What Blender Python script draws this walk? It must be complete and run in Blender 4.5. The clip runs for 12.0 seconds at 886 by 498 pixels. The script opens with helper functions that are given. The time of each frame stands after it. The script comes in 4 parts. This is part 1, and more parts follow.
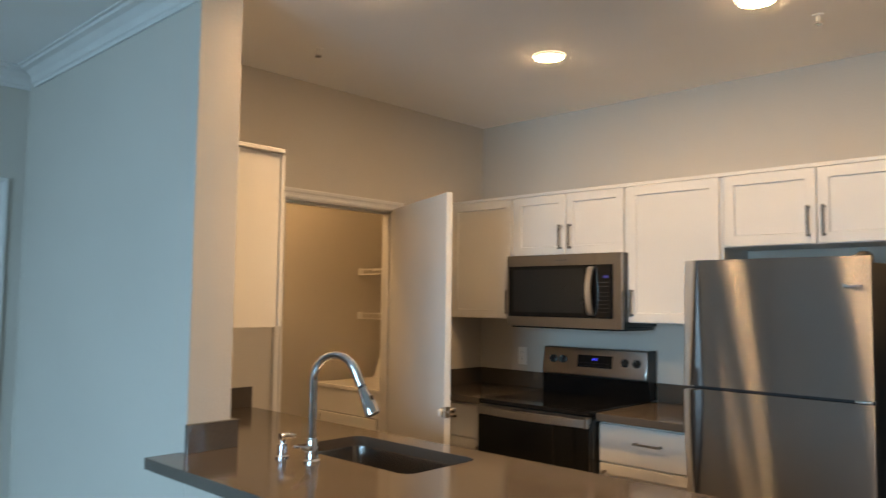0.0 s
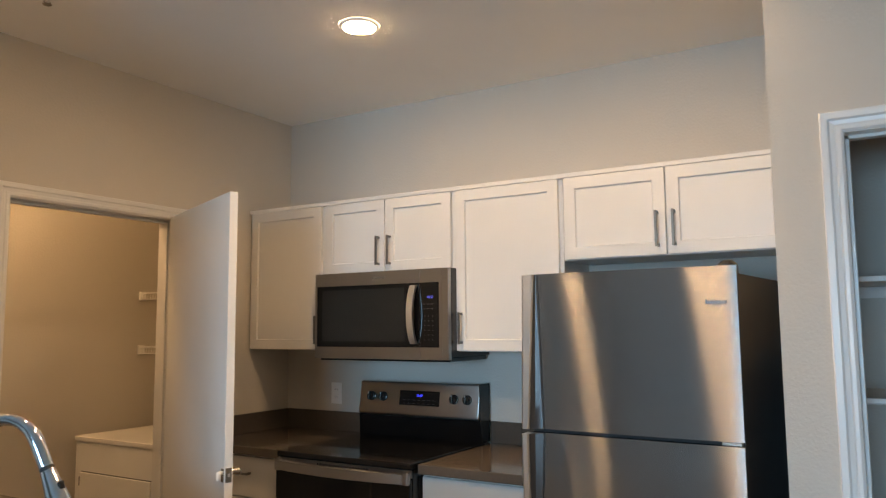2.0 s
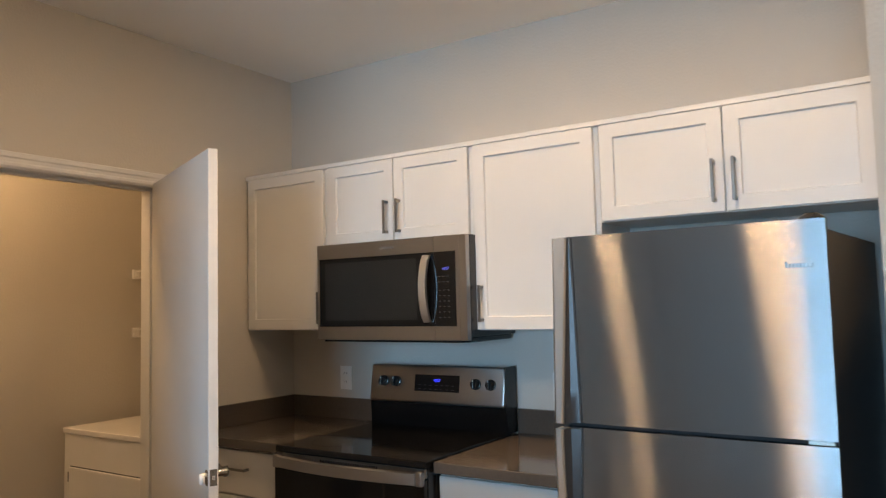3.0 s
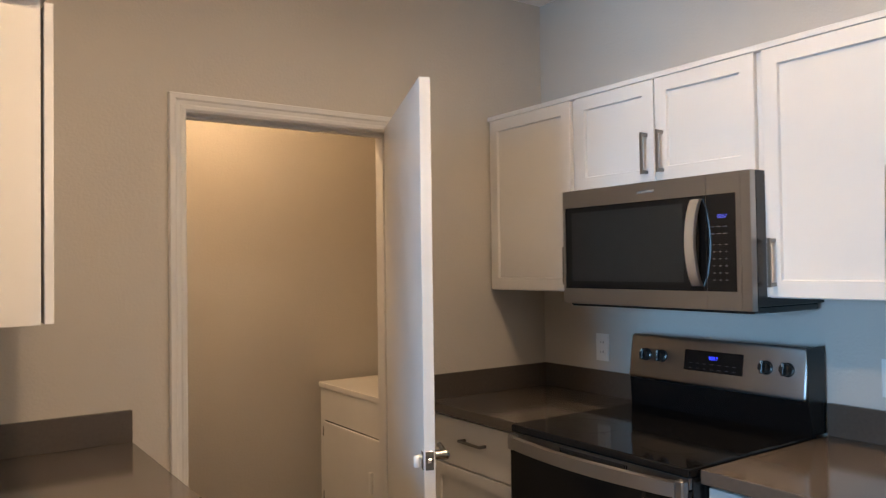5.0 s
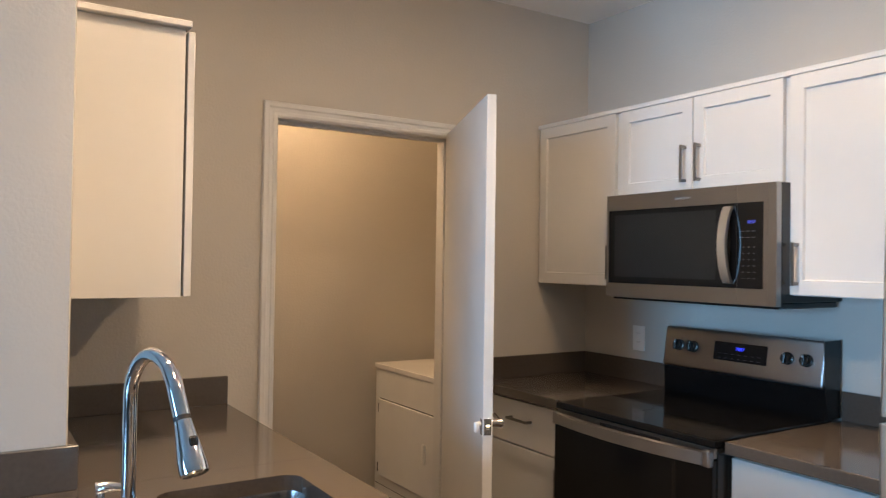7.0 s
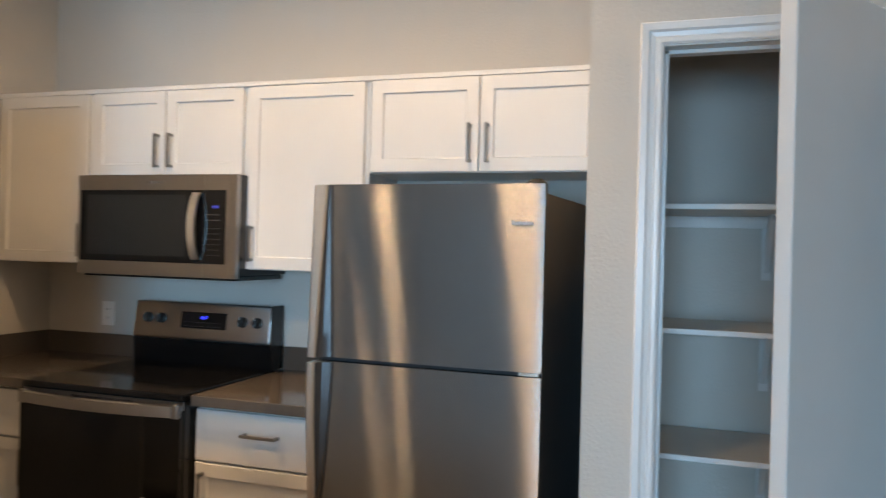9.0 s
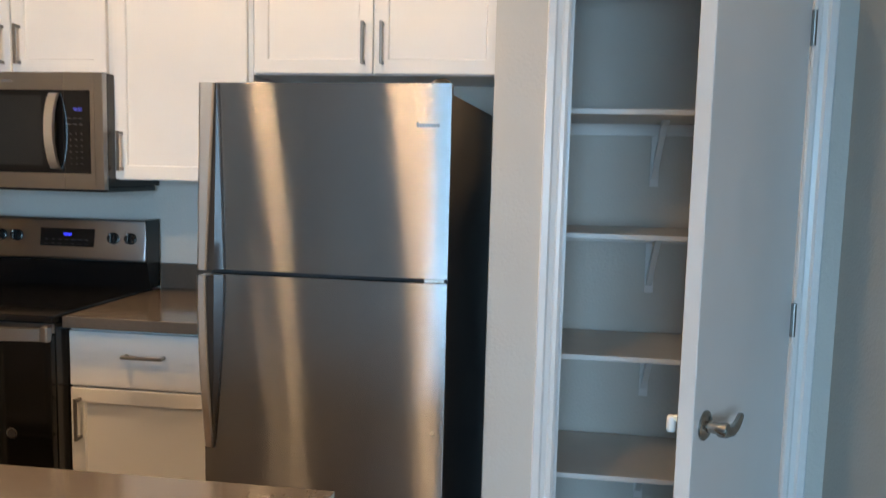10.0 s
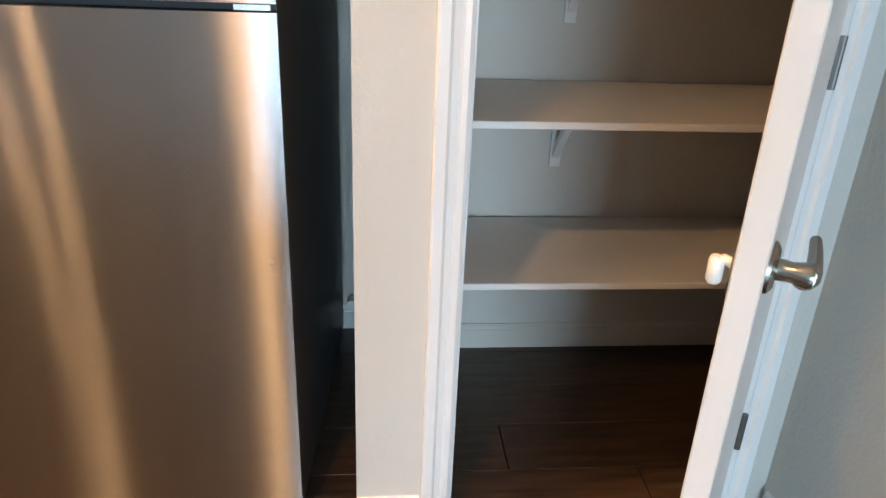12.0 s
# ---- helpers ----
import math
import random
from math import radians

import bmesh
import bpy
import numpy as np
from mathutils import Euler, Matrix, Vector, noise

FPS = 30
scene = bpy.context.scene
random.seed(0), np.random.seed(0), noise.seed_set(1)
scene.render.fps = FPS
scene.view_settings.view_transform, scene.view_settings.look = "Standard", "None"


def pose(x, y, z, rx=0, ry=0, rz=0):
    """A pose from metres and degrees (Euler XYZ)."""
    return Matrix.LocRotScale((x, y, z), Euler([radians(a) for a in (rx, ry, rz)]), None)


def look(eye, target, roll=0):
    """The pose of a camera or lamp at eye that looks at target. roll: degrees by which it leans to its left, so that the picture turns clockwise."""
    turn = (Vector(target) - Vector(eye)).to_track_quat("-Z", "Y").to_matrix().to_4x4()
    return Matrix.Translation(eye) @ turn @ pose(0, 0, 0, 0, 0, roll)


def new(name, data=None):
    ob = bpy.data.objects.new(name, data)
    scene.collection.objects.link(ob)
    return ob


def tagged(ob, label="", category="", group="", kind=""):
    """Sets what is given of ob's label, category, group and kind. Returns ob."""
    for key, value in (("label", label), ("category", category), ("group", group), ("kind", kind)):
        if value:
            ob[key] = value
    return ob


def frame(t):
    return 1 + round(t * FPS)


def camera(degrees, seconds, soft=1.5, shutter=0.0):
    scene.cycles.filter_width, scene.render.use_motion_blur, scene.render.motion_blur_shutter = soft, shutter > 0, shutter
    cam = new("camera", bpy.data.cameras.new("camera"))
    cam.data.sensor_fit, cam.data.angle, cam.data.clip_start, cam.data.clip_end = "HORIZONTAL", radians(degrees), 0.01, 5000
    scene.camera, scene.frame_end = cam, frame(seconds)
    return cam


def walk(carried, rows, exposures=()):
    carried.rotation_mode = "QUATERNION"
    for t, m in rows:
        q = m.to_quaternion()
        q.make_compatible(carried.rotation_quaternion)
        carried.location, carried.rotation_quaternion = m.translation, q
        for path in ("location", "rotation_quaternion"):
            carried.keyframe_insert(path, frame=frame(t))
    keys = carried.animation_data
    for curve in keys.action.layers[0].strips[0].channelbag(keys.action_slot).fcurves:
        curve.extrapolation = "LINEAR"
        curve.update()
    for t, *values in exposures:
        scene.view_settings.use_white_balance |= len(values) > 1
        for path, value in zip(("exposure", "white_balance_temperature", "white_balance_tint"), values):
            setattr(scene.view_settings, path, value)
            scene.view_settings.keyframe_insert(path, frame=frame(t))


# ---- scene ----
cam = camera(61.3, 12.0, soft=1.2, shutter=0.35)
PATH = [
    (0, (-0.053, 0.537, 1.483), (1.394, 1.91, 1.62), 0.7),
    (0.5, (-0.01, 0.597, 1.497), (1.614, 1.75, 1.683), 0.1),
    (1, (0.184, 0.665, 1.479), (1.861, 1.732, 1.7), 0.5),
    (1.5, (0.422, 0.725, 1.48), (2.095, 1.799, 1.697), 0.6),
    (2, (0.635, 0.885, 1.487), (2.337, 1.914, 1.694), -0.5),
    (2.5, (0.855, 0.989, 1.484), (2.555, 2.028, 1.664), -1.1),
    (4.5, (1.481, 1.343, 1.482), (2.815, 2.832, 1.539), -1.0),
    (5, (1.566, 1.346, 1.486), (2.709, 2.987, 1.529), -0.8),
    (5.5, (1.595, 1.348, 1.482), (2.672, 3.033, 1.514), -0.7),
    (6, (1.594, 1.328, 1.48), (2.581, 3.068, 1.486), -1.1),
    (6.5, (1.449, 1.253, 1.477), (2.453, 2.983, 1.496), -0.5),
    (8.5, (1.033, 0.803, 1.466), (2.723, 1.872, 1.492), 2.7),
    (9, (0.975, 0.927, 1.471), (2.879, 1.539, 1.476), 1.5),
    (9.5, (0.944, 1.014, 1.447), (2.915, 1.352, 1.412), 1.4),
    (10, (1.022, 1.052, 1.421), (2.996, 1.309, 1.223), 1.4),
    (10.5, (1.230, 1.080, 1.380), (3.190, 1.26, 1.022), 0.5),
    (11, (1.449, 1.110, 1.357), (3.380, 1.174, 0.838), 1.15),
    (11.5, (1.707, 1.145, 1.315), (3.547, 1.065, 0.535), 1.05),
    (12, (1.874, 1.160, 1.285), (3.676, 0.972, 0.434), 2.5),
]
EXPOSURES = [(0.0, -0.08, 8600, 13), (1.0, -0.07, 8350, 13), (2.5, -0.02, 7700, 12), (5.0, 0.18, 6600, 12), (6.5, 0.22, 6400, 11), (8.5, 0.15, 7250, 11), (10.0, 0.14, 7600, 12), (11.0, 0.48, 8300, 16), (12.0, 0.84, 9600, 22)]
walk(cam, [(t, look(eye, target, roll)) for t, eye, target, roll in PATH], EXPOSURES)
DAY_WATTS, DAY_COLOR = 215.0, (0.29, 0.61, 1.0)
LAMP_POWER, LAMP_G, LAMP_B = 202.0, 0.70, 0.425
BEAM_WATTS = 4.6
CLOSET_POWER = 122.0
PW = 0.615

# ---- world, daylight and exposure ----
world = bpy.data.worlds.new("sky_world")
scene.world = world
world.use_nodes = True
wn = world.node_tree
sky = wn.nodes.new("ShaderNodeTexSky")
sky.sky_type = "NISHITA"
sky.sun_disc = False
sky.sun_elevation = radians(38)
sky.sun_rotation = radians(120)
wn.links.new(sky.outputs[0], wn.nodes["Background"].inputs[0])
wn.nodes["Background"].inputs[1].default_value = 0.12

sun = new("sun", bpy.data.lights.new("sun", "SUN"))
sun.data.energy, sun.data.angle, sun.data.color = 2.0, radians(0.6), (1.0, 0.95, 0.88)
sun.matrix_world = look((6, 2, 8), (0, 0, 0))


def window_light(name, m, w, h, watts, color):
    """Stands in for the sky's light in a window's opening."""
    ob = new(name, bpy.data.lights.new(name, "AREA"))
    ob.data.shape, ob.data.size, ob.data.size_y = "RECTANGLE", w, h
    ob.data.energy, ob.data.color, ob.data.spread = watts, color, radians(118)
    ob.matrix_world = m
    return ob


window_light("window_daylight", look((-4.35, 1.25, 1.40), (0, 2.50, -1.0)), 2.55, 1.9, DAY_WATTS, DAY_COLOR)

# ---- building helpers ----
WORLD_OF = {}


def thing(name, label, category, at=(0, 0, 0), turn=0.0, group="", kind=""):
    """An Empty at the base of a thing; its parts hang under it."""
    ob = new(name)
    ob.empty_display_size = 0.1
    ob.matrix_basis = pose(*at, 0, 0, turn)
    WORLD_OF[ob] = ob.matrix_basis.copy()
    return tagged(ob, label, category, group, kind)


def part(name, bm, material, parent=None, label="", local=False, smooth=False):
    """Links a bmesh as one mesh under a thing or a part. Places are the world's unless local."""
    me = bpy.data.meshes.new(name)
    bmesh.ops.recalc_face_normals(bm, faces=bm.faces)
    bm.to_mesh(me)
    bm.free()
    if parent is not None and not local:
        me.transform(WORLD_OF[parent].inverted())
    for m in material if isinstance(material, (list, tuple)) else [material]:
        me.materials.append(m)
    if smooth:
        for p in me.polygons:
            p.use_smooth = True
        me.set_sharp_from_angle(angle=radians(35))
    ob = new(name, me)
    if parent is not None:
        ob.parent = parent
        WORLD_OF[ob] = WORLD_OF[parent]
    if label:
        ob["label"] = label
    return ob


def structure(name, bm, material, label, category):
    return tagged(part(name, bm, material), label, category, kind="structure")


def box(x0, x1, y0, y1, z0, z1, bevel=0.0, seg=1, bm=None):
    """A box, its edges rounded; added to bm where one is given."""
    b = bmesh.new()
    bmesh.ops.create_cube(b, size=1, matrix=Matrix.Translation(((x0 + x1) / 2, (y0 + y1) / 2, (z0 + z1) / 2)) @ Matrix.Diagonal((abs(x1 - x0), abs(y1 - y0), abs(z1 - z0), 1)))
    if bevel:
        bmesh.ops.bevel(b, geom=b.edges[:], offset=bevel, segments=seg, profile=0.5, affect="EDGES")
    return merge(bm, b)


def merge(bm, b):
    if bm is None:
        return b
    me = bpy.data.meshes.new("tmp")
    b.to_mesh(me)
    b.free()
    bm.from_mesh(me)
    bpy.data.meshes.remove(me)
    return bm


def tube(points, radius, seg=12, bm=None, flat=1.0, closed=True):
    """A round rod swept along points; radius is one number or one for each point."""
    b = bmesh.new()
    pts = [Vector(p) for p in points]
    rings, up = [], Vector((0.123, 0.31, 0.94)).normalized()
    for i, p in enumerate(pts):
        d = (pts[min(i + 1, len(pts) - 1)] - pts[max(i - 1, 0)]).normalized()
        side = d.cross(up)
        if side.length < 1e-3:
            side = d.cross(Vector((1, 0, 0)))
        side.normalize()
        top = side.cross(d).normalized()
        up = top
        r = radius[i] if isinstance(radius, (list, tuple)) else radius
        rings.append([b.verts.new(p + side * math.cos(a) * r + top * math.sin(a) * r * flat) for a in [2 * math.pi * k / seg for k in range(seg)]])
    for r0, r1 in zip(rings, rings[1:]):
        for k in range(seg):
            b.faces.new((r0[k], r0[(k + 1) % seg], r1[(k + 1) % seg], r1[k]))
    if closed:
        b.faces.new(rings[0][::-1])
        b.faces.new(rings[-1])
    return merge(bm, b)


def prism(profile, axis, a0, a1, bm=None):
    """A profile of (u, v) pairs drawn out along x, y or z: u, v are the other two axes in order."""
    b = bmesh.new()
    def place(u, v, a):
        return {"x": (a, u, v), "y": (u, a, v), "z": (u, v, a)}[axis]
    r0 = [b.verts.new(place(u, v, a0)) for u, v in profile]
    r1 = [b.verts.new(place(u, v, a1)) for u, v in profile]
    n = len(profile)
    for k in range(n):
        b.faces.new((r0[k], r0[(k + 1) % n], r1[(k + 1) % n], r1[k]))
    b.faces.new(r0[::-1])
    b.faces.new(r1)
    return merge(bm, b)


def moved(bm, m):
    bmesh.ops.transform(bm, matrix=m, verts=bm.verts)
    return bm


def wall_with_hole(axis, at, thick, a0, a1, h0, h1, z1, hz0=0.0, hz1=2.04, z0=0.0):
    """A wall across axis at `at` .. `at` + thick, from a0 to a1, with an opening h0..h1, hz0..hz1 through it."""
    bm = bmesh.new()
    def piece(p0, p1, q0, q1):
        if p1 - p0 > 1e-4 and q1 - q0 > 1e-4:
            lo, hi = min(at, at + thick), max(at, at + thick)
            if axis == "x":
                box(lo, hi, p0, p1, q0, q1, bm=bm)
            else:
                box(p0, p1, lo, hi, q0, q1, bm=bm)
    piece(a0, h0, z0, z1)
    piece(h1, a1, z0, z1)
    piece(h0, h1, hz1, z1)
    if hz0 > 0:
        piece(h0, h1, z0, hz0)
    bmesh.ops.remove_doubles(bm, verts=bm.verts, dist=1e-5)
    return bm


def words(name, body, size, m, material, parent, align="CENTER", thick=0.0004):
    """Lettering in the built-in font, turned into a mesh under its thing."""
    cu = bpy.data.curves.new(name, "FONT")
    cu.body, cu.size, cu.extrude, cu.align_x, cu.align_y = body, size, thick, align, "CENTER"
    tmp = bpy.data.objects.new(name, cu)
    scene.collection.objects.link(tmp)
    dg = bpy.context.evaluated_depsgraph_get()
    me = bpy.data.meshes.new_from_object(tmp.evaluated_get(dg))
    bpy.data.objects.remove(tmp)
    bm = bmesh.new()
    bm.from_mesh(me)
    bpy.data.meshes.remove(me)
    moved(bm, m)
    return part(name, bm, material, parent)


# faces -x: local x (to the viewer's right) runs along -y, local y up, local z towards the viewer
FACE_MX = Matrix(((0, 0, -1, 0), (-1, 0, 0, 0), (0, 1, 0, 0), (0, 0, 0, 1)))
FACE_PX = Matrix(((0, 0, 1, 0), (1, 0, 0, 0), (0, 1, 0, 0), (0, 0, 0, 1)))


# ---- materials ----
def material(name, color, rough=0.5, metal=0.0, vary=0.08, vary_scale=6.0, bump=0.0, bump_scale=200.0, stretch=(1, 1, 1), spec=0.5, coat=0.0, rough_vary=0.0, object_random=0.0):
    m = bpy.data.materials.new(name)
    m.use_nodes = True
    nt = m.node_tree
    bs = nt.nodes["Principled BSDF"]
    bs.inputs["Roughness"].default_value = rough
    bs.inputs["Metallic"].default_value = metal
    bs.inputs["Specular IOR Level"].default_value = spec
    bs.inputs["Coat Weight"].default_value = coat
    tc = nt.nodes.new("ShaderNodeTexCoord")
    mp = nt.nodes.new("ShaderNodeMapping")
    mp.inputs["Scale"].default_value = stretch
    nt.links.new(tc.outputs["Object"], mp.inputs["Vector"])
    n1 = nt.nodes.new("ShaderNodeTexNoise")
    n1.inputs["Scale"].default_value = vary_scale
    n1.inputs["Detail"].default_value = 6
    nt.links.new(mp.outputs[0], n1.inputs["Vector"])
    mr = nt.nodes.new("ShaderNodeMapRange")
    mr.inputs["From Min"].default_value, mr.inputs["From Max"].default_value = 0.3, 0.7
    mr.inputs["To Min"].default_value, mr.inputs["To Max"].default_value = 1 - vary, 1 + vary
    nt.links.new(n1.outputs["Fac"], mr.inputs["Value"])
    hs = nt.nodes.new("ShaderNodeHueSaturation")
    hs.inputs["Color"].default_value = (*color, 1)
    nt.links.new(mr.outputs[0], hs.inputs["Value"])
    nt.links.new(hs.outputs[0], bs.inputs["Base Color"])
    if object_random:
        oi = nt.nodes.new("ShaderNodeObjectInfo")
        m2 = nt.nodes.new("ShaderNodeMapRange")
        m2.inputs["To Min"].default_value, m2.inputs["To Max"].default_value = 1 - object_random, 1 + object_random
        nt.links.new(oi.outputs["Random"], m2.inputs["Value"])
        mu = nt.nodes.new("ShaderNodeMath")
        mu.operation = "MULTIPLY"
        nt.links.new(mr.outputs[0], mu.inputs[0])
        nt.links.new(m2.outputs[0], mu.inputs[1])
        nt.links.new(mu.outputs[0], hs.inputs["Value"])
    if rough_vary:
        m3 = nt.nodes.new("ShaderNodeMapRange")
        m3.inputs["From Min"].default_value, m3.inputs["From Max"].default_value = 0.3, 0.7
        m3.inputs["To Min"].default_value, m3.inputs["To Max"].default_value = rough - rough_vary, rough + rough_vary
        nt.links.new(n1.outputs["Fac"], m3.inputs["Value"])
        nt.links.new(m3.outputs[0], bs.inputs["Roughness"])
    if bump:
        n2 = nt.nodes.new("ShaderNodeTexNoise")
        n2.inputs["Scale"].default_value = bump_scale
        n2.inputs["Detail"].default_value = 3
        nt.links.new(mp.outputs[0], n2.inputs["Vector"])
        bp = nt.nodes.new("ShaderNodeBump")
        bp.inputs["Strength"].default_value = bump
        bp.inputs["Distance"].default_value = 0.002
        nt.links.new(n2.outputs["Fac"], bp.inputs["Height"])
        nt.links.new(bp.outputs[0], bs.inputs["Normal"])
    return m


def glowing(name, color, strength):
    m = bpy.data.materials.new(name)
    m.use_nodes = True
    bs = m.node_tree.nodes["Principled BSDF"]
    bs.inputs["Base Color"].default_value = (*color, 1)
    bs.inputs["Emission Color"].default_value = (*color, 1)
    bs.inputs["Emission Strength"].default_value = strength
    return m


def brushed(name, color, rough, aniso, axis="Z", turn=0.0, streak=(4, 4, 900)):
    m = material(name, color, rough, 1.0, vary=0.022, vary_scale=3.0, stretch=streak)
    nt = m.node_tree
    bs = nt.nodes["Principled BSDF"]
    tg = nt.nodes.new("ShaderNodeTangent")
    tg.direction_type, tg.axis = "RADIAL", axis
    nt.links.new(tg.outputs[0], bs.inputs["Tangent"])
    bs.inputs["Anisotropic"].default_value = aniso
    bs.inputs["Anisotropic Rotation"].default_value = turn
    return m


def fine_brushed(name, color, rough, aniso):
    """Sheet steel brushed across: its reflections are drawn out upwards and stay narrow sideways."""
    m = material(name, color, rough, 1.0, vary=0.02, vary_scale=2.0, stretch=(2, 2, 500))
    nt = m.node_tree
    hs = [n for n in nt.nodes if n.bl_idname == "ShaderNodeHueSaturation"][0]
    gl = nt.nodes.new("ShaderNodeBsdfAnisotropic")
    gl.distribution = "GGX"
    gl.inputs["Roughness"].default_value = rough
    gl.inputs["Anisotropy"].default_value = aniso
    tg = nt.nodes.new("ShaderNodeTangent")
    tg.direction_type, tg.axis = "RADIAL", "Z"
    nt.links.new(tg.outputs[0], gl.inputs["Tangent"])
    nt.links.new(hs.outputs[0], gl.inputs["Color"])
    wide = nt.nodes.new("ShaderNodeBsdfAnisotropic")
    wide.inputs["Roughness"].default_value = 0.52
    nt.links.new(hs.outputs[0], wide.inputs["Color"])
    mix = nt.nodes.new("ShaderNodeMixShader")
    mix.inputs[0].default_value = 0.17
    nt.links.new(gl.outputs[0], mix.inputs[1])
    nt.links.new(wide.outputs[0], mix.inputs[2])
    nt.links.new(mix.outputs[0], nt.nodes["Material Output"].inputs["Surface"])
    return m


def wood_floor(name):
    m = material(name, (0.045, 0.026, 0.017), 0.36, vary=0.6, vary_scale=5.0, bump=0.25, bump_scale=60, stretch=(9, 0.9, 9), object_random=0.3, rough_vary=0.06)
    return m


WALL = material("greige_wall_paint", (0.535, 0.50, 0.45), 0.75, vary=0.025, vary_scale=1.2, bump=0.62, bump_scale=95, spec=0.3)
CEILING = material("ceiling_paint", (0.86, 0.85, 0.83), 0.85, vary=0.03, vary_scale=1.0, bump=0.4, bump_scale=110, spec=0.2)
TRIM = material("white_trim_paint", (0.68, 0.67, 0.65), 0.32, vary=0.03, vary_scale=4, bump=0.03, bump_scale=40)
SHELF = material("shelf_paint", (0.66, 0.635, 0.60), 0.45, vary=0.04, vary_scale=5)
CABINET = material("white_cabinet_paint", (0.675, 0.66, 0.635), 0.35, vary=0.02, vary_scale=3, bump=0.04, bump_scale=60)
DOORPAINT = material("white_door_paint", (0.66, 0.65, 0.63), 0.28, vary=0.03, vary_scale=3, bump=0.05, bump_scale=50)
QUARTZ = material("dark_quartz", (0.080, 0.067, 0.057), 0.12, vary=0.07, vary_scale=90, rough_vary=0.012, spec=1.0)
STEEL = fine_brushed("brushed_steel", (0.285, 0.284, 0.284), 0.22, 0.85)
SINKSTEEL = brushed("sink_steel", (0.26, 0.25, 0.245), 0.26, 0.3, turn=0.25)
STEEL_FLAT = brushed("brushed_steel_trim", (0.37, 0.357, 0.345), 0.36, 0.6, turn=0.25)
BRIGHTSTEEL = brushed("bright_brushed_steel", (0.80, 0.79, 0.77), 0.34, 0.3, turn=0.25)
CHROME = material("chrome", (0.80, 0.81, 0.83), 0.06, 1.0, vary=0.03)
NICKEL = material("satin_nickel", (0.38, 0.36, 0.33), 0.26, 1.0, vary=0.05, vary_scale=30)
PULL = material("brushed_pull_metal", (0.25, 0.235, 0.22), 0.32, 1.0, vary=0.06, vary_scale=40)
BLACKGLASS = material("black_glass", (0.005, 0.005, 0.0055), 0.07, vary=0.05, spec=0.3)
OVENGLASS = material("oven_glass", (0.004, 0.004, 0.004), 0.06, vary=0.05, spec=0.3)
BLACKPLASTIC = material("black_plastic", (0.010, 0.010, 0.010), 0.27, vary=0.1, vary_scale=20)
FRIDGESIDE = material("charcoal_textured_steel", (0.032, 0.033, 0.036), 0.42, vary=0.06, vary_scale=20, bump=0.35, bump_scale=420)
ENAMEL = material("white_enamel", (0.80, 0.79, 0.77), 0.22, vary=0.02)
WIRE = material("white_coated_wire", (0.80, 0.79, 0.76), 0.35, vary=0.03)
PLASTIC = material("white_plastic", (0.78, 0.77, 0.74), 0.4, vary=0.03)
CREAM = material("cream_plastic", (0.74, 0.68, 0.55), 0.4, vary=0.04)
LINER = material("dark_grip_liner", (0.035, 0.033, 0.032), 0.35, vary=0.08, vary_scale=15)
RUBBER = material("dark_gasket", (0.02, 0.02, 0.021), 0.7, vary=0.1)
GREYLINE = material("grey_print", (0.22, 0.22, 0.22), 0.5, vary=0.05)
FAINTKEY = material("dim_print", (0.06, 0.06, 0.065), 0.4, vary=0.05)
MESHGLASS = material("meshed_glass", (0.013, 0.015, 0.016), 0.10, vary=0.05)
FAINT = material("faint_print", (0.009, 0.009, 0.009), 0.12, vary=0.05)
FLOOR = wood_floor("dark_wood_plank")
JOINT = material("floor_joint", (0.012, 0.009, 0.007), 0.8, vary=0.1)
LENS = glowing("lamp_lens", (1.0, LAMP_G, LAMP_B), LAMP_POWER)
CLOSETLENS = glowing("closet_lamp_lens", (1.0, 0.66, 0.36), CLOSET_POWER)
BLUE = glowing("blue_led", (0.03, 0.05, 1.0), 2.5)
DIMBLUE = glowing("dim_blue_led", (0.10, 0.12, 0.8), 0.5)
GLASS = bpy.data.materials.new("window_glass")
GLASS.use_nodes = True
GLASS.node_tree.nodes["Principled BSDF"].inputs["Transmission Weight"].default_value = 1.0
GLASS.node_tree.nodes["Principled BSDF"].inputs["Roughness"].default_value = 0.0
GROUND = material("grass_ground", (0.06, 0.08, 0.035), 0.9, vary=0.3, vary_scale=2)

# ---- the shell ----
CEIL = 2.72          # ceiling height
BACK = 4.0           # wall behind the range and refrigerator
LAUNDRY = 4.0        # wall with the laundry door
SIDE = 0.252         # side wall beside the pantry
PANTRY = 3.14        # face of the pantry wall
FAR = 5.0            # far living-room wall

structure("ground", box(-60, 60, -60, 60, -0.30, -0.12), GROUND, "green grass ground outside the window", "ground")
floor = structure("floor", box(-4.6, 4.2, -2.5, 5.3, -0.10, -0.006), JOINT, "dark brown wood plank floor", "floor")
structure("ceiling", box(-4.6, 4.2, -2.5, 5.3, CEIL, CEIL + 0.1), CEILING, "off-white textured painted ceiling", "ceiling")

structure("wall_east", box(BACK, BACK + 0.12, -2.5, 5.3, -0.006, CEIL), WALL, "greige painted wall behind range and refrigerator", "wall")
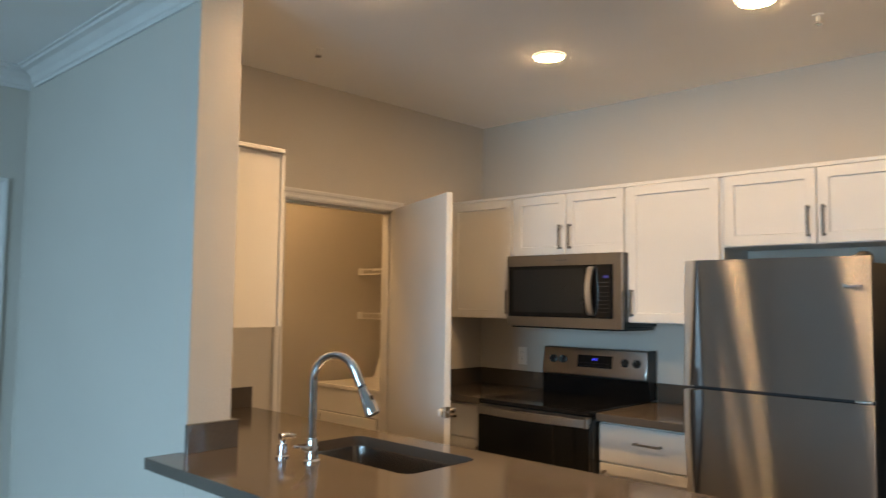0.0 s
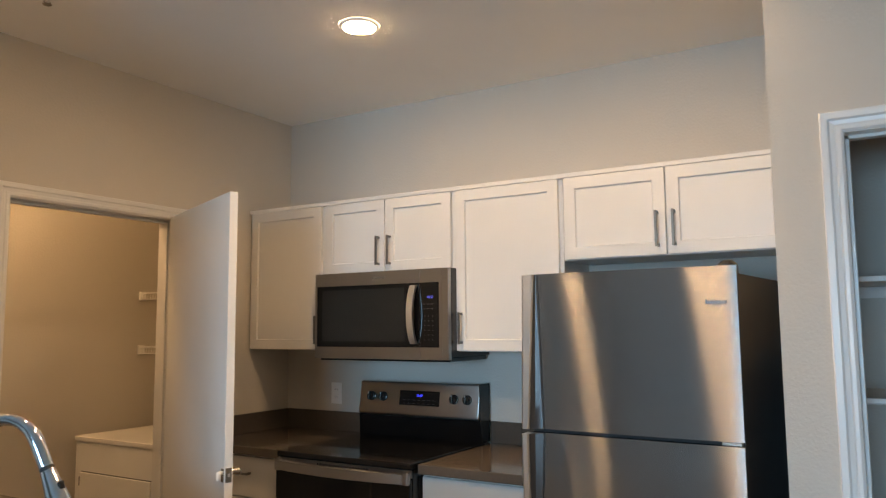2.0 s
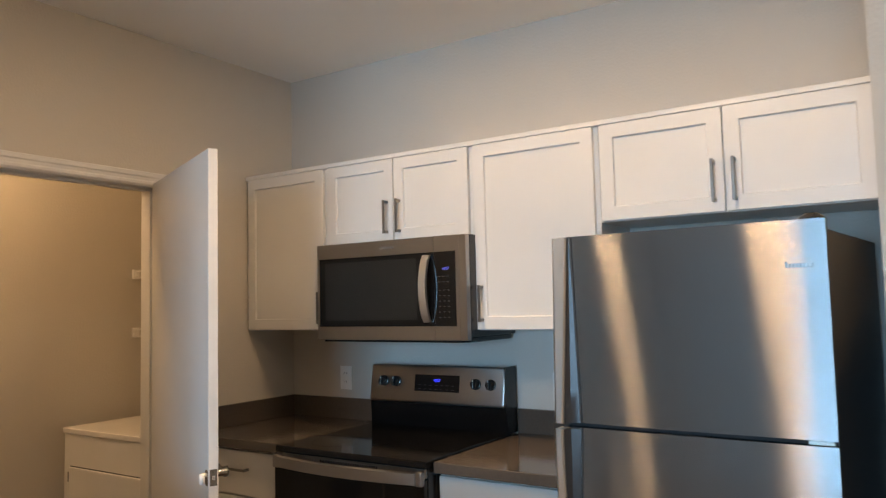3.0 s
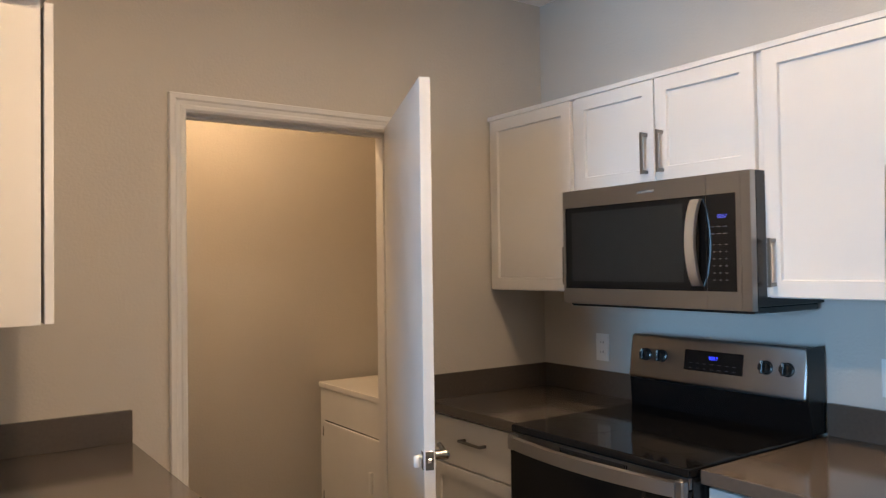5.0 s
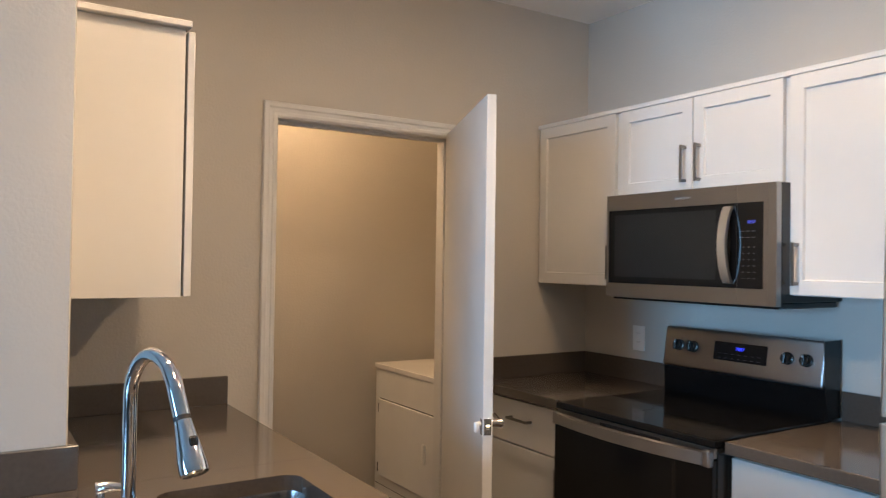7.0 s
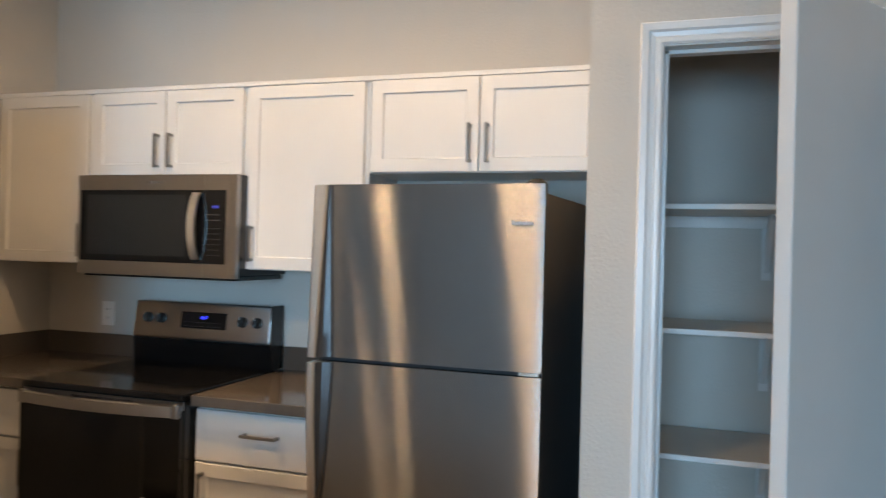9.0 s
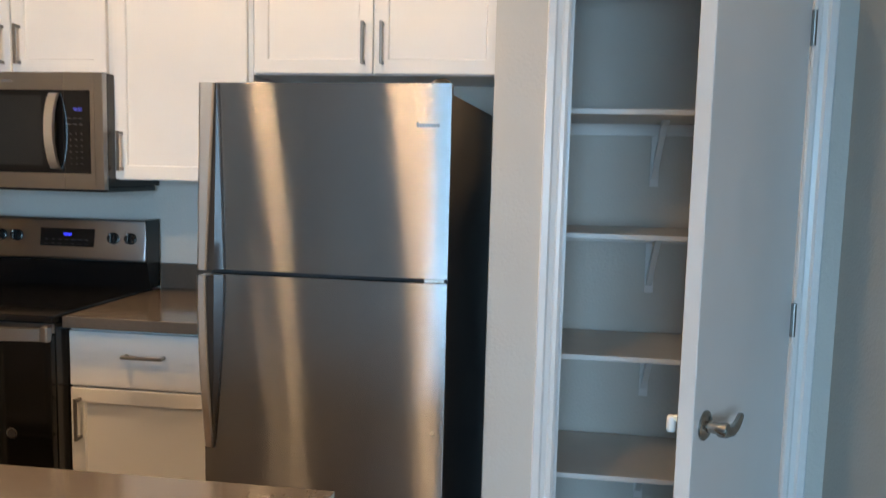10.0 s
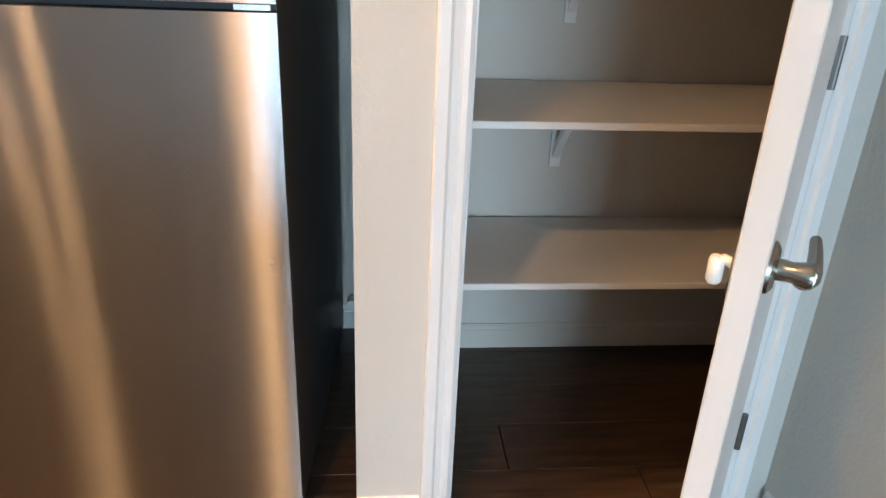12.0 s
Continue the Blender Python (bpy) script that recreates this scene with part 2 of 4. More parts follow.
# laundry wall with the doorway
LD0, LD1, LDH = 2.322, 3.157, 2.039
structure("wall_laundry", wall_with_hole("y", LAUNDRY, 0.12, 1.498, BACK, LD0, LD1, CEIL, 0, LDH, -0.006), WALL, "greige painted wall with laundry closet doorway", "wall")
structure("wall_laundry_back", box(1.498, BACK, 5.02, 5.14, -0.006, CEIL), WALL, "greige painted back wall of laundry closet", "wall")
structure("wall_laundry_side", box(2.10, 2.22, LAUNDRY + 0.12, 5.02, -0.006, CEIL), WALL, "greige painted side wall of laundry closet", "wall")
# partition between kitchen and living room, full height, then the low wall under the peninsula
structure("wall_partition", box(1.316, 1.498, 3.118, FAR + 0.12, -0.006, CEIL, 0.004), WALL, "painted partition wall end beside the peninsula", "wall")
structure("wall_peninsula", box(1.316, 1.50, 1.42, 3.114, -0.006, 0.874), WALL, "low painted wall under the peninsula counter", "wall")
# pantry: front wall with doorway, partition beside the refrigerator, back and far side
PD0, PD1, PDH = 0.366, 0.992, 2.060
structure("wall_pantry", wall_with_hole("x", PANTRY, 0.11, 0.252, 1.195, PD0, PD1, CEIL, 0, PDH, -0.006), WALL, "textured greige wall around the pantry doorway", "wall")
structure("wall_pantry_partition", box(PANTRY + 0.11, BACK, 1.085, 1.195, -0.006, CEIL), WALL, "greige wall between refrigerator and pantry", "wall")
structure("wall_pantry_back", box(3.875, BACK - 0.001, -0.20, 1.085, -0.006, CEIL), WALL, "greige painted back wall of pantry", "wall")
structure("wall_pantry_side", box(PANTRY + 0.11, BACK, -0.32, -0.20, -0.006, CEIL), WALL, "greige painted side wall of pantry", "wall")
structure("wall_south", box(0.7, PANTRY + 0.11, SIDE - 0.12, SIDE, -0.006, CEIL), WALL, "greige painted side wall beside the pantry", "wall")
structure("wall_south_return", box(0.58, 0.70, -2.5, SIDE, -0.006, CEIL), WALL, "greige painted living room wall", "wall")
structure("wall_living_south", box(-4.6, BACK, -2.5, -2.38, -0.006, CEIL), WALL, "greige painted living room wall", "wall")
# living room far wall with a door, and the window wall
FD0, FD1 = 0.36, 1.17
structure("wall_north", wall_with_hole("y", FAR, 0.12, -4.6, 1.316, FD0, FD1, CEIL, 0, 2.05, -0.006), WALL, "greige painted living room wall with a white door", "wall")
structure("wall_west", wall_with_hole("x", -4.6, 0.14, -2.38, FAR, -0.05, 2.55, CEIL, 0.30, 2.42, -0.006), WALL, "greige painted wall with a large window", "wall")


def casing(name, axis, at, out, a0, a1, h, w=0.057, z0=0.0, label="white painted moulded door casing"):
    """A moulded casing round an opening a0..a1, h high, on the wall face at `at`; out is the side it stands proud to (+1, -1)."""
    prof = [(0, 0), (0, 0.009), (0.006, 0.013), (0.016, 0.013), (0.022, 0.010), (0.034, 0.012), (0.040, 0.018), (w - 0.004, 0.019), (w, 0.015), (w, 0)]
    t = thing(name, label, "door casing", kind="structure")
    def sweep(pa, pb, da, db):
        bm = bmesh.new()
        rings = []
        for (pu, pz), (du, dz) in ((pa, da), (pb, db)):
            ring = []
            for s, d in prof:
                u, z = pu + du * s, pz + dz * s
                ring.append(bm.verts.new((at + out * d, u, z) if axis == "x" else (u, at + out * d, z)))
            rings.append(ring)
        n = len(prof)
        for k in range(n):
            bm.faces.new((rings[0][k], rings[0][(k + 1) % n], rings[1][(k + 1) % n], rings[1][k]))
        bm.faces.new(rings[0][::-1])
        bm.faces.new(rings[1])
        return bm
    part("casing_side", sweep((a0, z0), (a0, h), (-1, 0), (-1, 1)), TRIM, t)
    part("casing_side", sweep((a1, z0), (a1, h), (1, 0), (1, 1)), TRIM, t)
    part("casing_head", sweep((a0, h), (a1, h), (-1, 1), (1, 1)), TRIM, t)
    return t


def jamb(name, axis, lo, hi, a0, a1, h, stop):
    """The lining of an opening with its door stop."""
    t = thing(name, "white painted door jamb lining", "door jamb", kind="structure")
    d = 0.016
    def b(u0, u1, p0, p1, z0, z1):
        return box(p0, p1, u0, u1, z0, z1, 0.001) if axis == "x" else box(u0, u1, p0, p1, z0, z1, 0.001)
    part("jamb_side", b(a0, a0 + d, lo, hi, 0, h), TRIM, t)
    part("jamb_side", b(a1 - d, a1, lo, hi, 0, h), TRIM, t)
    part("jamb_head", b(a0 + d, a1 - d, lo, hi, h - d, h), TRIM, t)
    s0, s1 = stop
    part("door_stop", b(a0 + d, a0 + d + 0.011, s0, s1, 0, h - d), TRIM, t)
    part("door_stop", b(a1 - d - 0.011, a1 - d, s0, s1, 0, h - d), TRIM, t)
    part("door_stop", b(a0 + d, a1 - d, s0, s1, h - d - 0.011, h - d), TRIM, t)
    return t


casing("casing_laundry", "y", LAUNDRY, -1, LD0, LD1, LDH, 0.060)
jamb("jamb_laundry", "y", LAUNDRY - 0.003, LAUNDRY + 0.123, LD0 - 0.014, LD1 + 0.014, LDH + 0.012, (4.045, 4.08))
casing("casing_pantry", "x", PANTRY, -1, PD0, PD1, PDH, 0.062)
jamb("jamb_pantry", "x", PANTRY - 0.003, PANTRY + 0.113, PD0 - 0.014, PD1 + 0.014, PDH + 0.012, (3.185, 3.22))
casing("casing_living", "y", FAR, -1, FD0, FD1, 2.05, 0.062)
jamb("jamb_living", "y", FAR - 0.003, FAR + 0.123, FD0 - 0.014, FD1 + 0.014, 2.062, (5.045, 5.08))


def baseboard(name, pts_axis, at, out, a0, a1, h=0.083, paint=TRIM):
    prof = [(0, 0), (0.012, 0), (0.012, h - 0.022), (0.009, h - 0.016), (0.010, h - 0.010), (0.004, h), (0, h)]
    bm = prism([(at + out * d, z) for d, z in prof], "y" if pts_axis == "x" else "x", a0, a1)
    return structure(name, bm, paint, "painted moulded baseboard", "baseboard")


baseboard("baseboard_pantry_back", "x", 3.875, -1, -0.20, 1.085, paint=WALL)
baseboard("baseboard_niche", "x", BACK, -1, 1.195, 2.0)
baseboard("baseboard_south", "y", SIDE, 1, 0.7, PANTRY - 0.02)
baseboard("baseboard_pantry_front", "x", PANTRY, -1, 1.058, 1.195)
baseboard("baseboard_partition", "x", 1.316, -1, 1.42, FAR)
baseboard("baseboard_laundry_back", "y", 5.02, -1, 2.22, BACK)
baseboard("baseboard_pantry_left", "y", 1.085, -1, PANTRY + 0.12, 3.83)


def crown(name, axis, at, out, a0, a1):
    """Crown moulding where wall and living-room ceiling meet."""
    prof = [(0, -0.11), (0.010, -0.11), (0.014, -0.095), (0.022, -0.088), (0.030, -0.060), (0.055, -0.030), (0.078, -0.022), (0.082, -0.010), (0.095, -0.008), (0.095, 0), (0, 0)]
    bm = prism([(at + out * d, CEIL - 0.001 + z) for d, z in prof], "y" if axis == "x" else "x", a0, a1)
    return structure(name, bm, TRIM, "white painted crown moulding at the ceiling", "crown moulding")


crown("crown_moulding_partition", "x", 1.316, -1, 3.125, FAR - 0.1)
crown("crown_moulding_north", "y", FAR, -1, -4.46, 1.316)

# the living-room window
win = thing("window_1", "large white framed living room window", "window", (-4.53, 1.25, 0.30), kind="structure")
for y0, y1, z0, z1 in ((-0.05, 2.55, 0.30, 0.36), (-0.05, 2.55, 2.36, 2.42), (-0.05, 0.01, 0.36, 2.36), (2.49, 2.55, 0.36, 2.36), (1.22, 1.28, 0.36, 2.36)):
    part("window_frame", box(-4.57, -4.50, y0, y1, z0, z1, 0.004), TRIM, win)
for y0, y1 in ((0.01, 1.22), (1.28, 2.49)):
    pane = part("pane", box(-4.54, -4.534, y0, y1, 0.36, 2.36), GLASS, win)
    pane.visible_shadow = False


# ---- cabinets ----
def shaker_front(w, h, rail=0.070, t=0.02, flat=False):
    """A door or drawer front in its own plane: x across, y up, z towards the viewer, from (0, 0) to (w, h)."""
    bm = box(0, w, 0, h, 0, t, 0.0018)
    if not flat:
        bm.faces.ensure_lookup_table()
        front = max(bm.faces, key=lambda f: f.calc_center_median().z * 10 + f.calc_area())
        bmesh.ops.inset_region(bm, faces=[front], thickness=rail - 0.0018, depth=0)
        bmesh.ops.inset_region(bm, faces=[front], thickness=0.005, depth=-0.009)
    return bm


def bar_pull(length, m, parent, name="handle"):
    """A flat bar pull on two square posts, along local x."""
    bm = box(-length / 2, length / 2, -0.0055, 0.0055, 0.026, 0.034, 0.0015)
    for s in (-1, 1):
        box(s * (length / 2 - 0.008) - 0.006, s * (length / 2 - 0.008) + 0.006, -0.0055, 0.0055, 0.0, 0.027, 0.001, bm=bm)
    moved(bm, m)
    return part(name, bm, PULL, parent, "brushed metal bar pull")


def front_on(face, parent, x, y, z, w, h, pull=None, name="door", flat=False, rail=0.070):
    """A front at the viewer's lower left corner (y, z) of a run at x; pull: (u, v, upright)."""
    m = Matrix.Translation((x, y, z)) @ face
    d = part(name, moved(shaker_front(w, h, rail, flat=flat), m), CABINET, parent)
    if pull:
        u, v, upright = pull
        bar_pull(0.148, m @ Matrix.Translation((u, v, 0.019)) @ (pose(0, 0, 0, 0, 0, 90) if upright else Matrix()), d)
    return d


UX, UT, UB = 3.69, 2.1295, 1.372      # upper cabinets: carcass front, top of the doors, bottom


def upper(label, y0, y1, z0, doors):
    """A wall cabinet from y0 (viewer's left) down to y1, with its door fronts (y, width, pull)."""
    c = thing("wall_cabinet", label, "cabinet", (3.84, (y0 + y1) / 2, z0), group="upper kitchen cabinets")
    part("body", box(UX, BACK, y1 + 0.0005, y0 - 0.0005, z0, 2.13, 0.001), CABINET, c)
    for y, w, pull in doors:
        front_on(FACE_MX, c, UX, y, z0 + 0.003, w, UT - z0 - 0.003, pull)
    return c


YA, YB, YC, YD, YE, YF = 3.998, 3.459, 2.662, 2.113, 1.662, 1.205
upper("white shaker wall cabinet in the corner above counter", YA, YB, UB, [(YA - 0.012, YA - YB - 0.030, (YA - YB - 0.046, 0.102, True))])
upper("short white shaker wall cabinet above the microwave", YB, YC, 1.762, [(YB - 0.012, 0.382, (0.382 - 0.032, 0.105, True)), (YB - 0.399, 0.382, (0.032, 0.105, True))])
upper("white shaker wall cabinet beside the refrigerator", YC, YD, UB, [(YC - 0.010, YC - YD - 0.028, (0.030, 0.105, True))])
upper("short wide white shaker cabinet above the refrigerator", YD, YF, 1.768, [(YD - 0.010, YD - YE - 0.014, (YD - YE - 0.046, 0.105, True)), (YE - 0.002, YE - YF - 0.008, (0.030, 0.105, True))])
tagged(part("cabinet_top_trim", box(3.667, BACK, YF, YA, 2.1305, 2.150, 0.002), CABINET), "white painted trim strip along cabinet tops", "cabinet trim")

left_up = thing("wall_cabinet", "white wall cabinet mounted beside the partition end", "cabinet", (1.65, 3.62, 1.361), group="upper kitchen cabinets")
part("body", box(1.4985, 1.787, 3.262, 3.998, 1.361, 2.108, 0.001), CABINET, left_up)
for yy in (3.262, 3.632):
    front_on(FACE_PX, left_up, 1.794, yy, 1.363, 0.366, 0.740, (0.335 if yy < 3.5 else 0.031, 0.105, True))
part("top_trim", box(1.4985, 1.800, 3.240, 3.998, 2.1085, 2.128, 0.003), CABINET, left_up)


def base(label, y0, y1, pull_u, drawer_pull=True):
    c = thing("base_cabinet", label, "cabinet", (3.66, (y0 + y1) / 2, 0), group="base kitchen cabinets")
    part("body", box(3.365, BACK, y1 + 0.0005, y0 - 0.0005, 0.10, 0.873, 0.001), CABINET, c)
    part("toe_kick", box(3.43, 3.95, y1 + 0.001, y0 - 0.001, 0.0, 0.0995), CABINET, c)
    w = y0 - y1 - 0.012
    front_on(FACE_MX, c, 3.3645, y0 - 0.006, 0.672, w, 0.190, (w / 2, 0.113, False), "drawer_front", flat=True)
    front_on(FACE_MX, c, 3.3645, y0 - 0.006, 0.108, w, 0.556, (pull_u if pull_u > 0 else w + pull_u, 0.45, True))
    return c


base("white base cabinet with drawer under the corner counter", 3.997, 3.402, -0.035)
base("white base cabinet with drawer beside the refrigerator", 2.640, 2.075, 0.035)


def counter(name, label, x0, x1, y0, y1):
    return tagged(part(name, box(x0, x1, y0, y1, 0.875, 0.915, 0.003, 2), QUARTZ), label, "countertop")


counter("countertop", "dark brown-grey quartz countertop in the kitchen corner", 3.318, 3.999, 3.400, 3.999)
counter("countertop", "dark brown-grey quartz countertop between range and refrigerator", 3.318, 3.999, 2.070, 2.641)


def splash(label, x0, x1, y0, y1):
    return tagged(part("backsplash", box(x0, x1, y0, y1, 0.9140, 1.020, 0.002), QUARTZ), label, "backsplash", group="counter backsplashes")


splash("low dark quartz backsplash on the range wall", 3.979, 3.9995, 3.400, 3.978)
splash("low dark quartz backsplash on the laundry wall", 3.330, 3.9995, 3.979, 3.9995)
splash("low dark quartz backsplash beside the refrigerator", 3.979, 3.9995, 2.070, 2.641)
splash("low dark quartz backsplash at the peninsula end wall", 1.4985, 2.138, 3.979, 3.9995)
splash("low dark quartz backsplash wrapping the partition end", 1.310, 1.520, 3.097, 3.117)
splash("low dark quartz backsplash along the partition", 1.4985, 1.5195, 3.1175, 3.978)

# ---- peninsula ----
SX0, SX1, SY0, SY1 = 1.665, 2.020, 2.315, 2.975      # sink cut-out
pen = thing("peninsula_counter", "dark brown-grey quartz peninsula countertop with sink cut-out", "countertop", (1.65, 2.2, 0.875))


def slab_with_hole():
    """The outline of the slab with the rounded cut-out for the sink."""
    outer = [(1.178, 1.362), (2.138, 1.362), (2.138, 3.0965), (1.195, 3.0965), (1.178, 3.0965)]
    hole, r = [], 0.045
    for cx, cy, a0 in ((SX1 - r, SY1 - r, 0), (SX0 + r, SY1 - r, 90), (SX0 + r, SY0 + r, 180), (SX1 - r, SY0 + r, 270)):
        hole += [(cx + r * math.cos(radians(a0 + k * 15)), cy + r * math.sin(radians(a0 + k * 15))) for k in range(7)]
    bm = bmesh.new()
    loops = []
    for pts in (outer, hole):
        vs = [bm.verts.new((x, y, 0.915)) for x, y in pts]
        loops += [bm.edges.new((vs[i], vs[(i + 1) % len(vs)])) for i in range(len(vs))]
    bmesh.ops.triangle_fill(bm, edges=loops, use_beauty=True)
    ext = bmesh.ops.extrude_face_region(bm, geom=bm.faces[:])
    bmesh.ops.translate(bm, verts=[v for v in ext["geom"] if isinstance(v, bmesh.types.BMVert)], vec=(0, 0, -0.040))
    return bm


part("slab", slab_with_hole(), QUARTZ, pen)
part("slab", box(1.5205, 2.138, 3.097, 3.978, 0.875, 0.915, 0.001), QUARTZ, pen)
part("slab", box(1.178, 1.3155, 3.097, 3.150, 0.875, 0.915, 0.001), QUARTZ, pen)

pb = thing("peninsula_cabinet", "white base cabinet run under the peninsula", "cabinet", (1.8, 2.2, 0), group="base kitchen cabinets")
for y0, y1 in ((1.42, 2.25), (3.03, 3.97)):
    part("body", box(1.505, 2.085, y0, y1, 0.10, 0.873), CABINET, pb)
part("toe_kick", box(1.505, 2.02, 1.42, 3.97, 0.0, 0.0995), CABINET, pb)
part("sink_front", box(2.065, 2.085, 2.251, 3.029, 0.10, 0.873), CABINET, pb)
for y0, w in ((1.426, 0.40), (1.838, 0.40), (2.26, 0.37), (2.65, 0.37), (3.04, 0.46), (3.51, 0.45)):
    front_on(FACE_PX, pb, 2.0855, y0, 0.108, w, 0.75, (w - 0.035, 0.64, True))

sink = thing("kitchen_sink", "undermount stainless steel sink basin in the peninsula", "sink", (1.84, 2.645, 0.70))


def sink_shell():
    bm = bmesh.new()
    rings = []
    for grow, z, r in ((0.018, 0.8745, 0.055), (0.002, 0.8745, 0.047), (0.0, 0.868, 0.045), (-0.012, 0.720, 0.050), (-0.035, 0.700, 0.055), (-0.10, 0.695, 0.06)):
        ring = []
        x0, x1, y0, y1 = SX0 - grow, SX1 + grow, SY0 - grow, SY1 + grow
        for cx, cy, a0 in ((x1 - r, y1 - r, 0), (x0 + r, y1 - r, 90), (x0 + r, y0 + r, 180), (x1 - r, y0 + r, 270)):
            ring += [bm.verts.new((cx + r * math.cos(radians(a0 + k * 15)), cy + r * math.sin(radians(a0 + k * 15)), z)) for k in range(7)]
        rings.append(ring)
    n = len(rings[0])
    for a, b in zip(rings, rings[1:]):
        for k in range(n):
            bm.faces.new((a[k], a[(k + 1) % n], b[(k + 1) % n], b[k]))
    bm.faces.new(rings[-1])
    return bm


basin = part("basin", sink_shell(), SINKSTEEL, sink, smooth=True)
part("drain", tube([(1.84, 2.645, 0.696), (1.84, 2.645, 0.699)], 0.045, 24), CHROME, sink, "chrome drain")

# faucet: gooseneck with a pull-down spray head
fau = thing("kitchen_faucet", "tall polished chrome gooseneck faucet with pull-down spray", "faucet", (1.56, 2.685, 0.915))
bx, by = 1.56, 2.685
dirx, diry = 0.25, -0.97
part("base", tube([(bx, by, 0.9155), (bx, by, 0.922), (bx, by, 0.928), (bx, by, 0.99), (bx, by, 1.0)], [0.028, 0.028, 0.021, 0.020, 0.0165], 24), CHROME, fau, smooth=True)
R = 0.095
neck = [(bx, by, z) for z in (0.995, 1.06, 1.12, 1.17)]
neck += [(bx + dirx * (R - R * math.cos(a)), by + diry * (R - R * math.cos(a)), 1.195 + R * math.sin(a)) for a in [math.pi * k / 16 for k in range(15)]]
tip = (Vector(neck[-1]) - Vector(neck[-2])).normalized()
neck += [tuple(Vector(neck[-1]) + tip * s) for s in (0.02, 0.045)]
part("neck", tube(neck, 0.0135, 16), CHROME, fau, smooth=True)
part("sleeve", tube(neck[-5:], 0.0150, 18), CHROME, fau, "bright chrome sleeve above the spray head", smooth=True)
p0 = Vector(neck[-1])
dn = (Vector(neck[-1]) - Vector(neck[-2])).normalized()
part("collar", tube([p0 + dn * 0.0005, p0 + dn * 0.008], 0.0150, 16), RUBBER, fau, "dark ring above the spray head", smooth=True)
head = part("spray_head", tube([p0 + dn * s for s in (0.0085, 0.03, 0.058, 0.090, 0.103, 0.106)], [0.0150, 0.0175, 0.0215, 0.0250, 0.0250, 0.021], 20), CHROME, fau, smooth=True)
side = Vector((-diry, dirx, 0))
part("spray_button", moved(box(-0.008, 0.008, -0.021, 0.021, 0, 0.006, 0.004, 3), Matrix.Translation(p0 + dn * 0.055 + Vector((dirx, diry, 0)) * 0.0165) @ Vector((dirx, diry, 0.25)).to_track_quat("Z", "Y").to_matrix().to_4x4()), BLACKPLASTIC, head, "black spray button")
part("lever", tube([Vector((bx, by, 0.965)), Vector((bx, by, 0.965)) + side * -0.035, Vector((bx, by, 0.972)) + side * -0.05, Vector((bx, by, 0.985)) + side * -0.10], [0.013, 0.012, 0.006, 0.005], 14), CHROME, fau, smooth=True)

soap = thing("soap_dispenser", "small polished chrome soap dispenser on the counter", "soap dispenser", (1.53, 2.82, 0.915))
part("body", tube([(1.53, 2.82, 0.9155), (1.53, 2.82, 0.921), (1.53, 2.82, 0.925), (1.53, 2.82, 0.965)], [0.023, 0.023, 0.016, 0.015], 20), CHROME, soap, smooth=True)
part("pump", tube([(1.53, 2.82, 0.964), (1.53, 2.82, 0.985)], 0.008, 16), CHROME, soap, smooth=True)
part("spout", tube([(1.520, 2.82, 0.990), (1.545, 2.817, 0.992), (1.578, 2.812, 0.987)], [0.014, 0.011, 0.007], 12), CHROME, soap, smooth=True)

# ---- refrigerator ----
fr = thing("refrigerator", "stainless steel top-freezer refrigerator with charcoal sides", "refrigerator", (3.5, 1.676, 0))
FY0, FY1, FX, FS, FT = 1.312, 2.060, 3.134, 1.113, 1.675
part("cabinet_body", prism([(3.175, FY0 + 0.006), (3.93, 1.276), (3.93, FY1 - 0.006), (3.175, FY1 - 0.006)], "z", 0.03, 1.650), FRIDGESIDE, fr, "charcoal grey textured steel body")
part("door_gasket", box(3.162, 3.176, FY0 + 0.015, FY1 - 0.015, 0.055, 1.645), RUBBER, fr, "dark door gasket")
part("kick_grille", box(3.19, 3.22, FY0 + 0.02, FY1 - 0.02, 0.0, 0.046, 0.003), BLACKPLASTIC, fr, "black kick grille")


def bowed_door(z0, z1):
    """A steel door whose front bows outwards a little across its width, with rounded long edges."""
    n, bm = 24, bmesh.new()
    prof = []
    for k in range(n + 1):
        u = k / n
        edge = min(u, 1 - u) * (FY1 - FY0)
        x = FX - 0.0110 * (1.0198 - math.sqrt((2 * u - 1) ** 2 + 0.04))
        if edge < 0.006:
            x += 0.006 - math.sqrt(max(0, 0.006 ** 2 - (0.006 - edge) ** 2))
        prof.append((x, FY0 + u * (FY1 - FY0)))
    extra = [(FX + 0.0005, FY0 + 0.0006)]
    prof = [(3.160, FY0)] + [(FX + 0.002, FY0)] + extra + prof[1:-1] + [(a, FY0 + FY1 - b) for a, b in extra[::-1]] + [(FX + 0.002, FY1), (3.160, FY1)]
    bm = prism(prof, "z", z0, z1)
    for f in bm.faces:
        y = f.calc_center_median().y
        if y < FY0 + 0.001 or y > FY1 - 0.001:
            f.material_index = 1
    return bm


def grip_rings(rows, shape):
    """A solid through one outline for each height; rows: z, how far the grip stands out, its width, the width of its recess."""
    bm = bmesh.new()
    rings = [[bm.verts.new((x, y, z)) for x, y in shape(d, w, s)] for z, d, w, s in rows]
    n = len(rings[0])
    for a, b in zip(rings, rings[1:]):
        for k in range(n):
            bm.faces.new((a[k], a[(k + 1) % n], b[(k + 1) % n], b[k]))
    bm.faces.new(rings[0][::-1])
    bm.faces.new(rings[-1])
    return bm


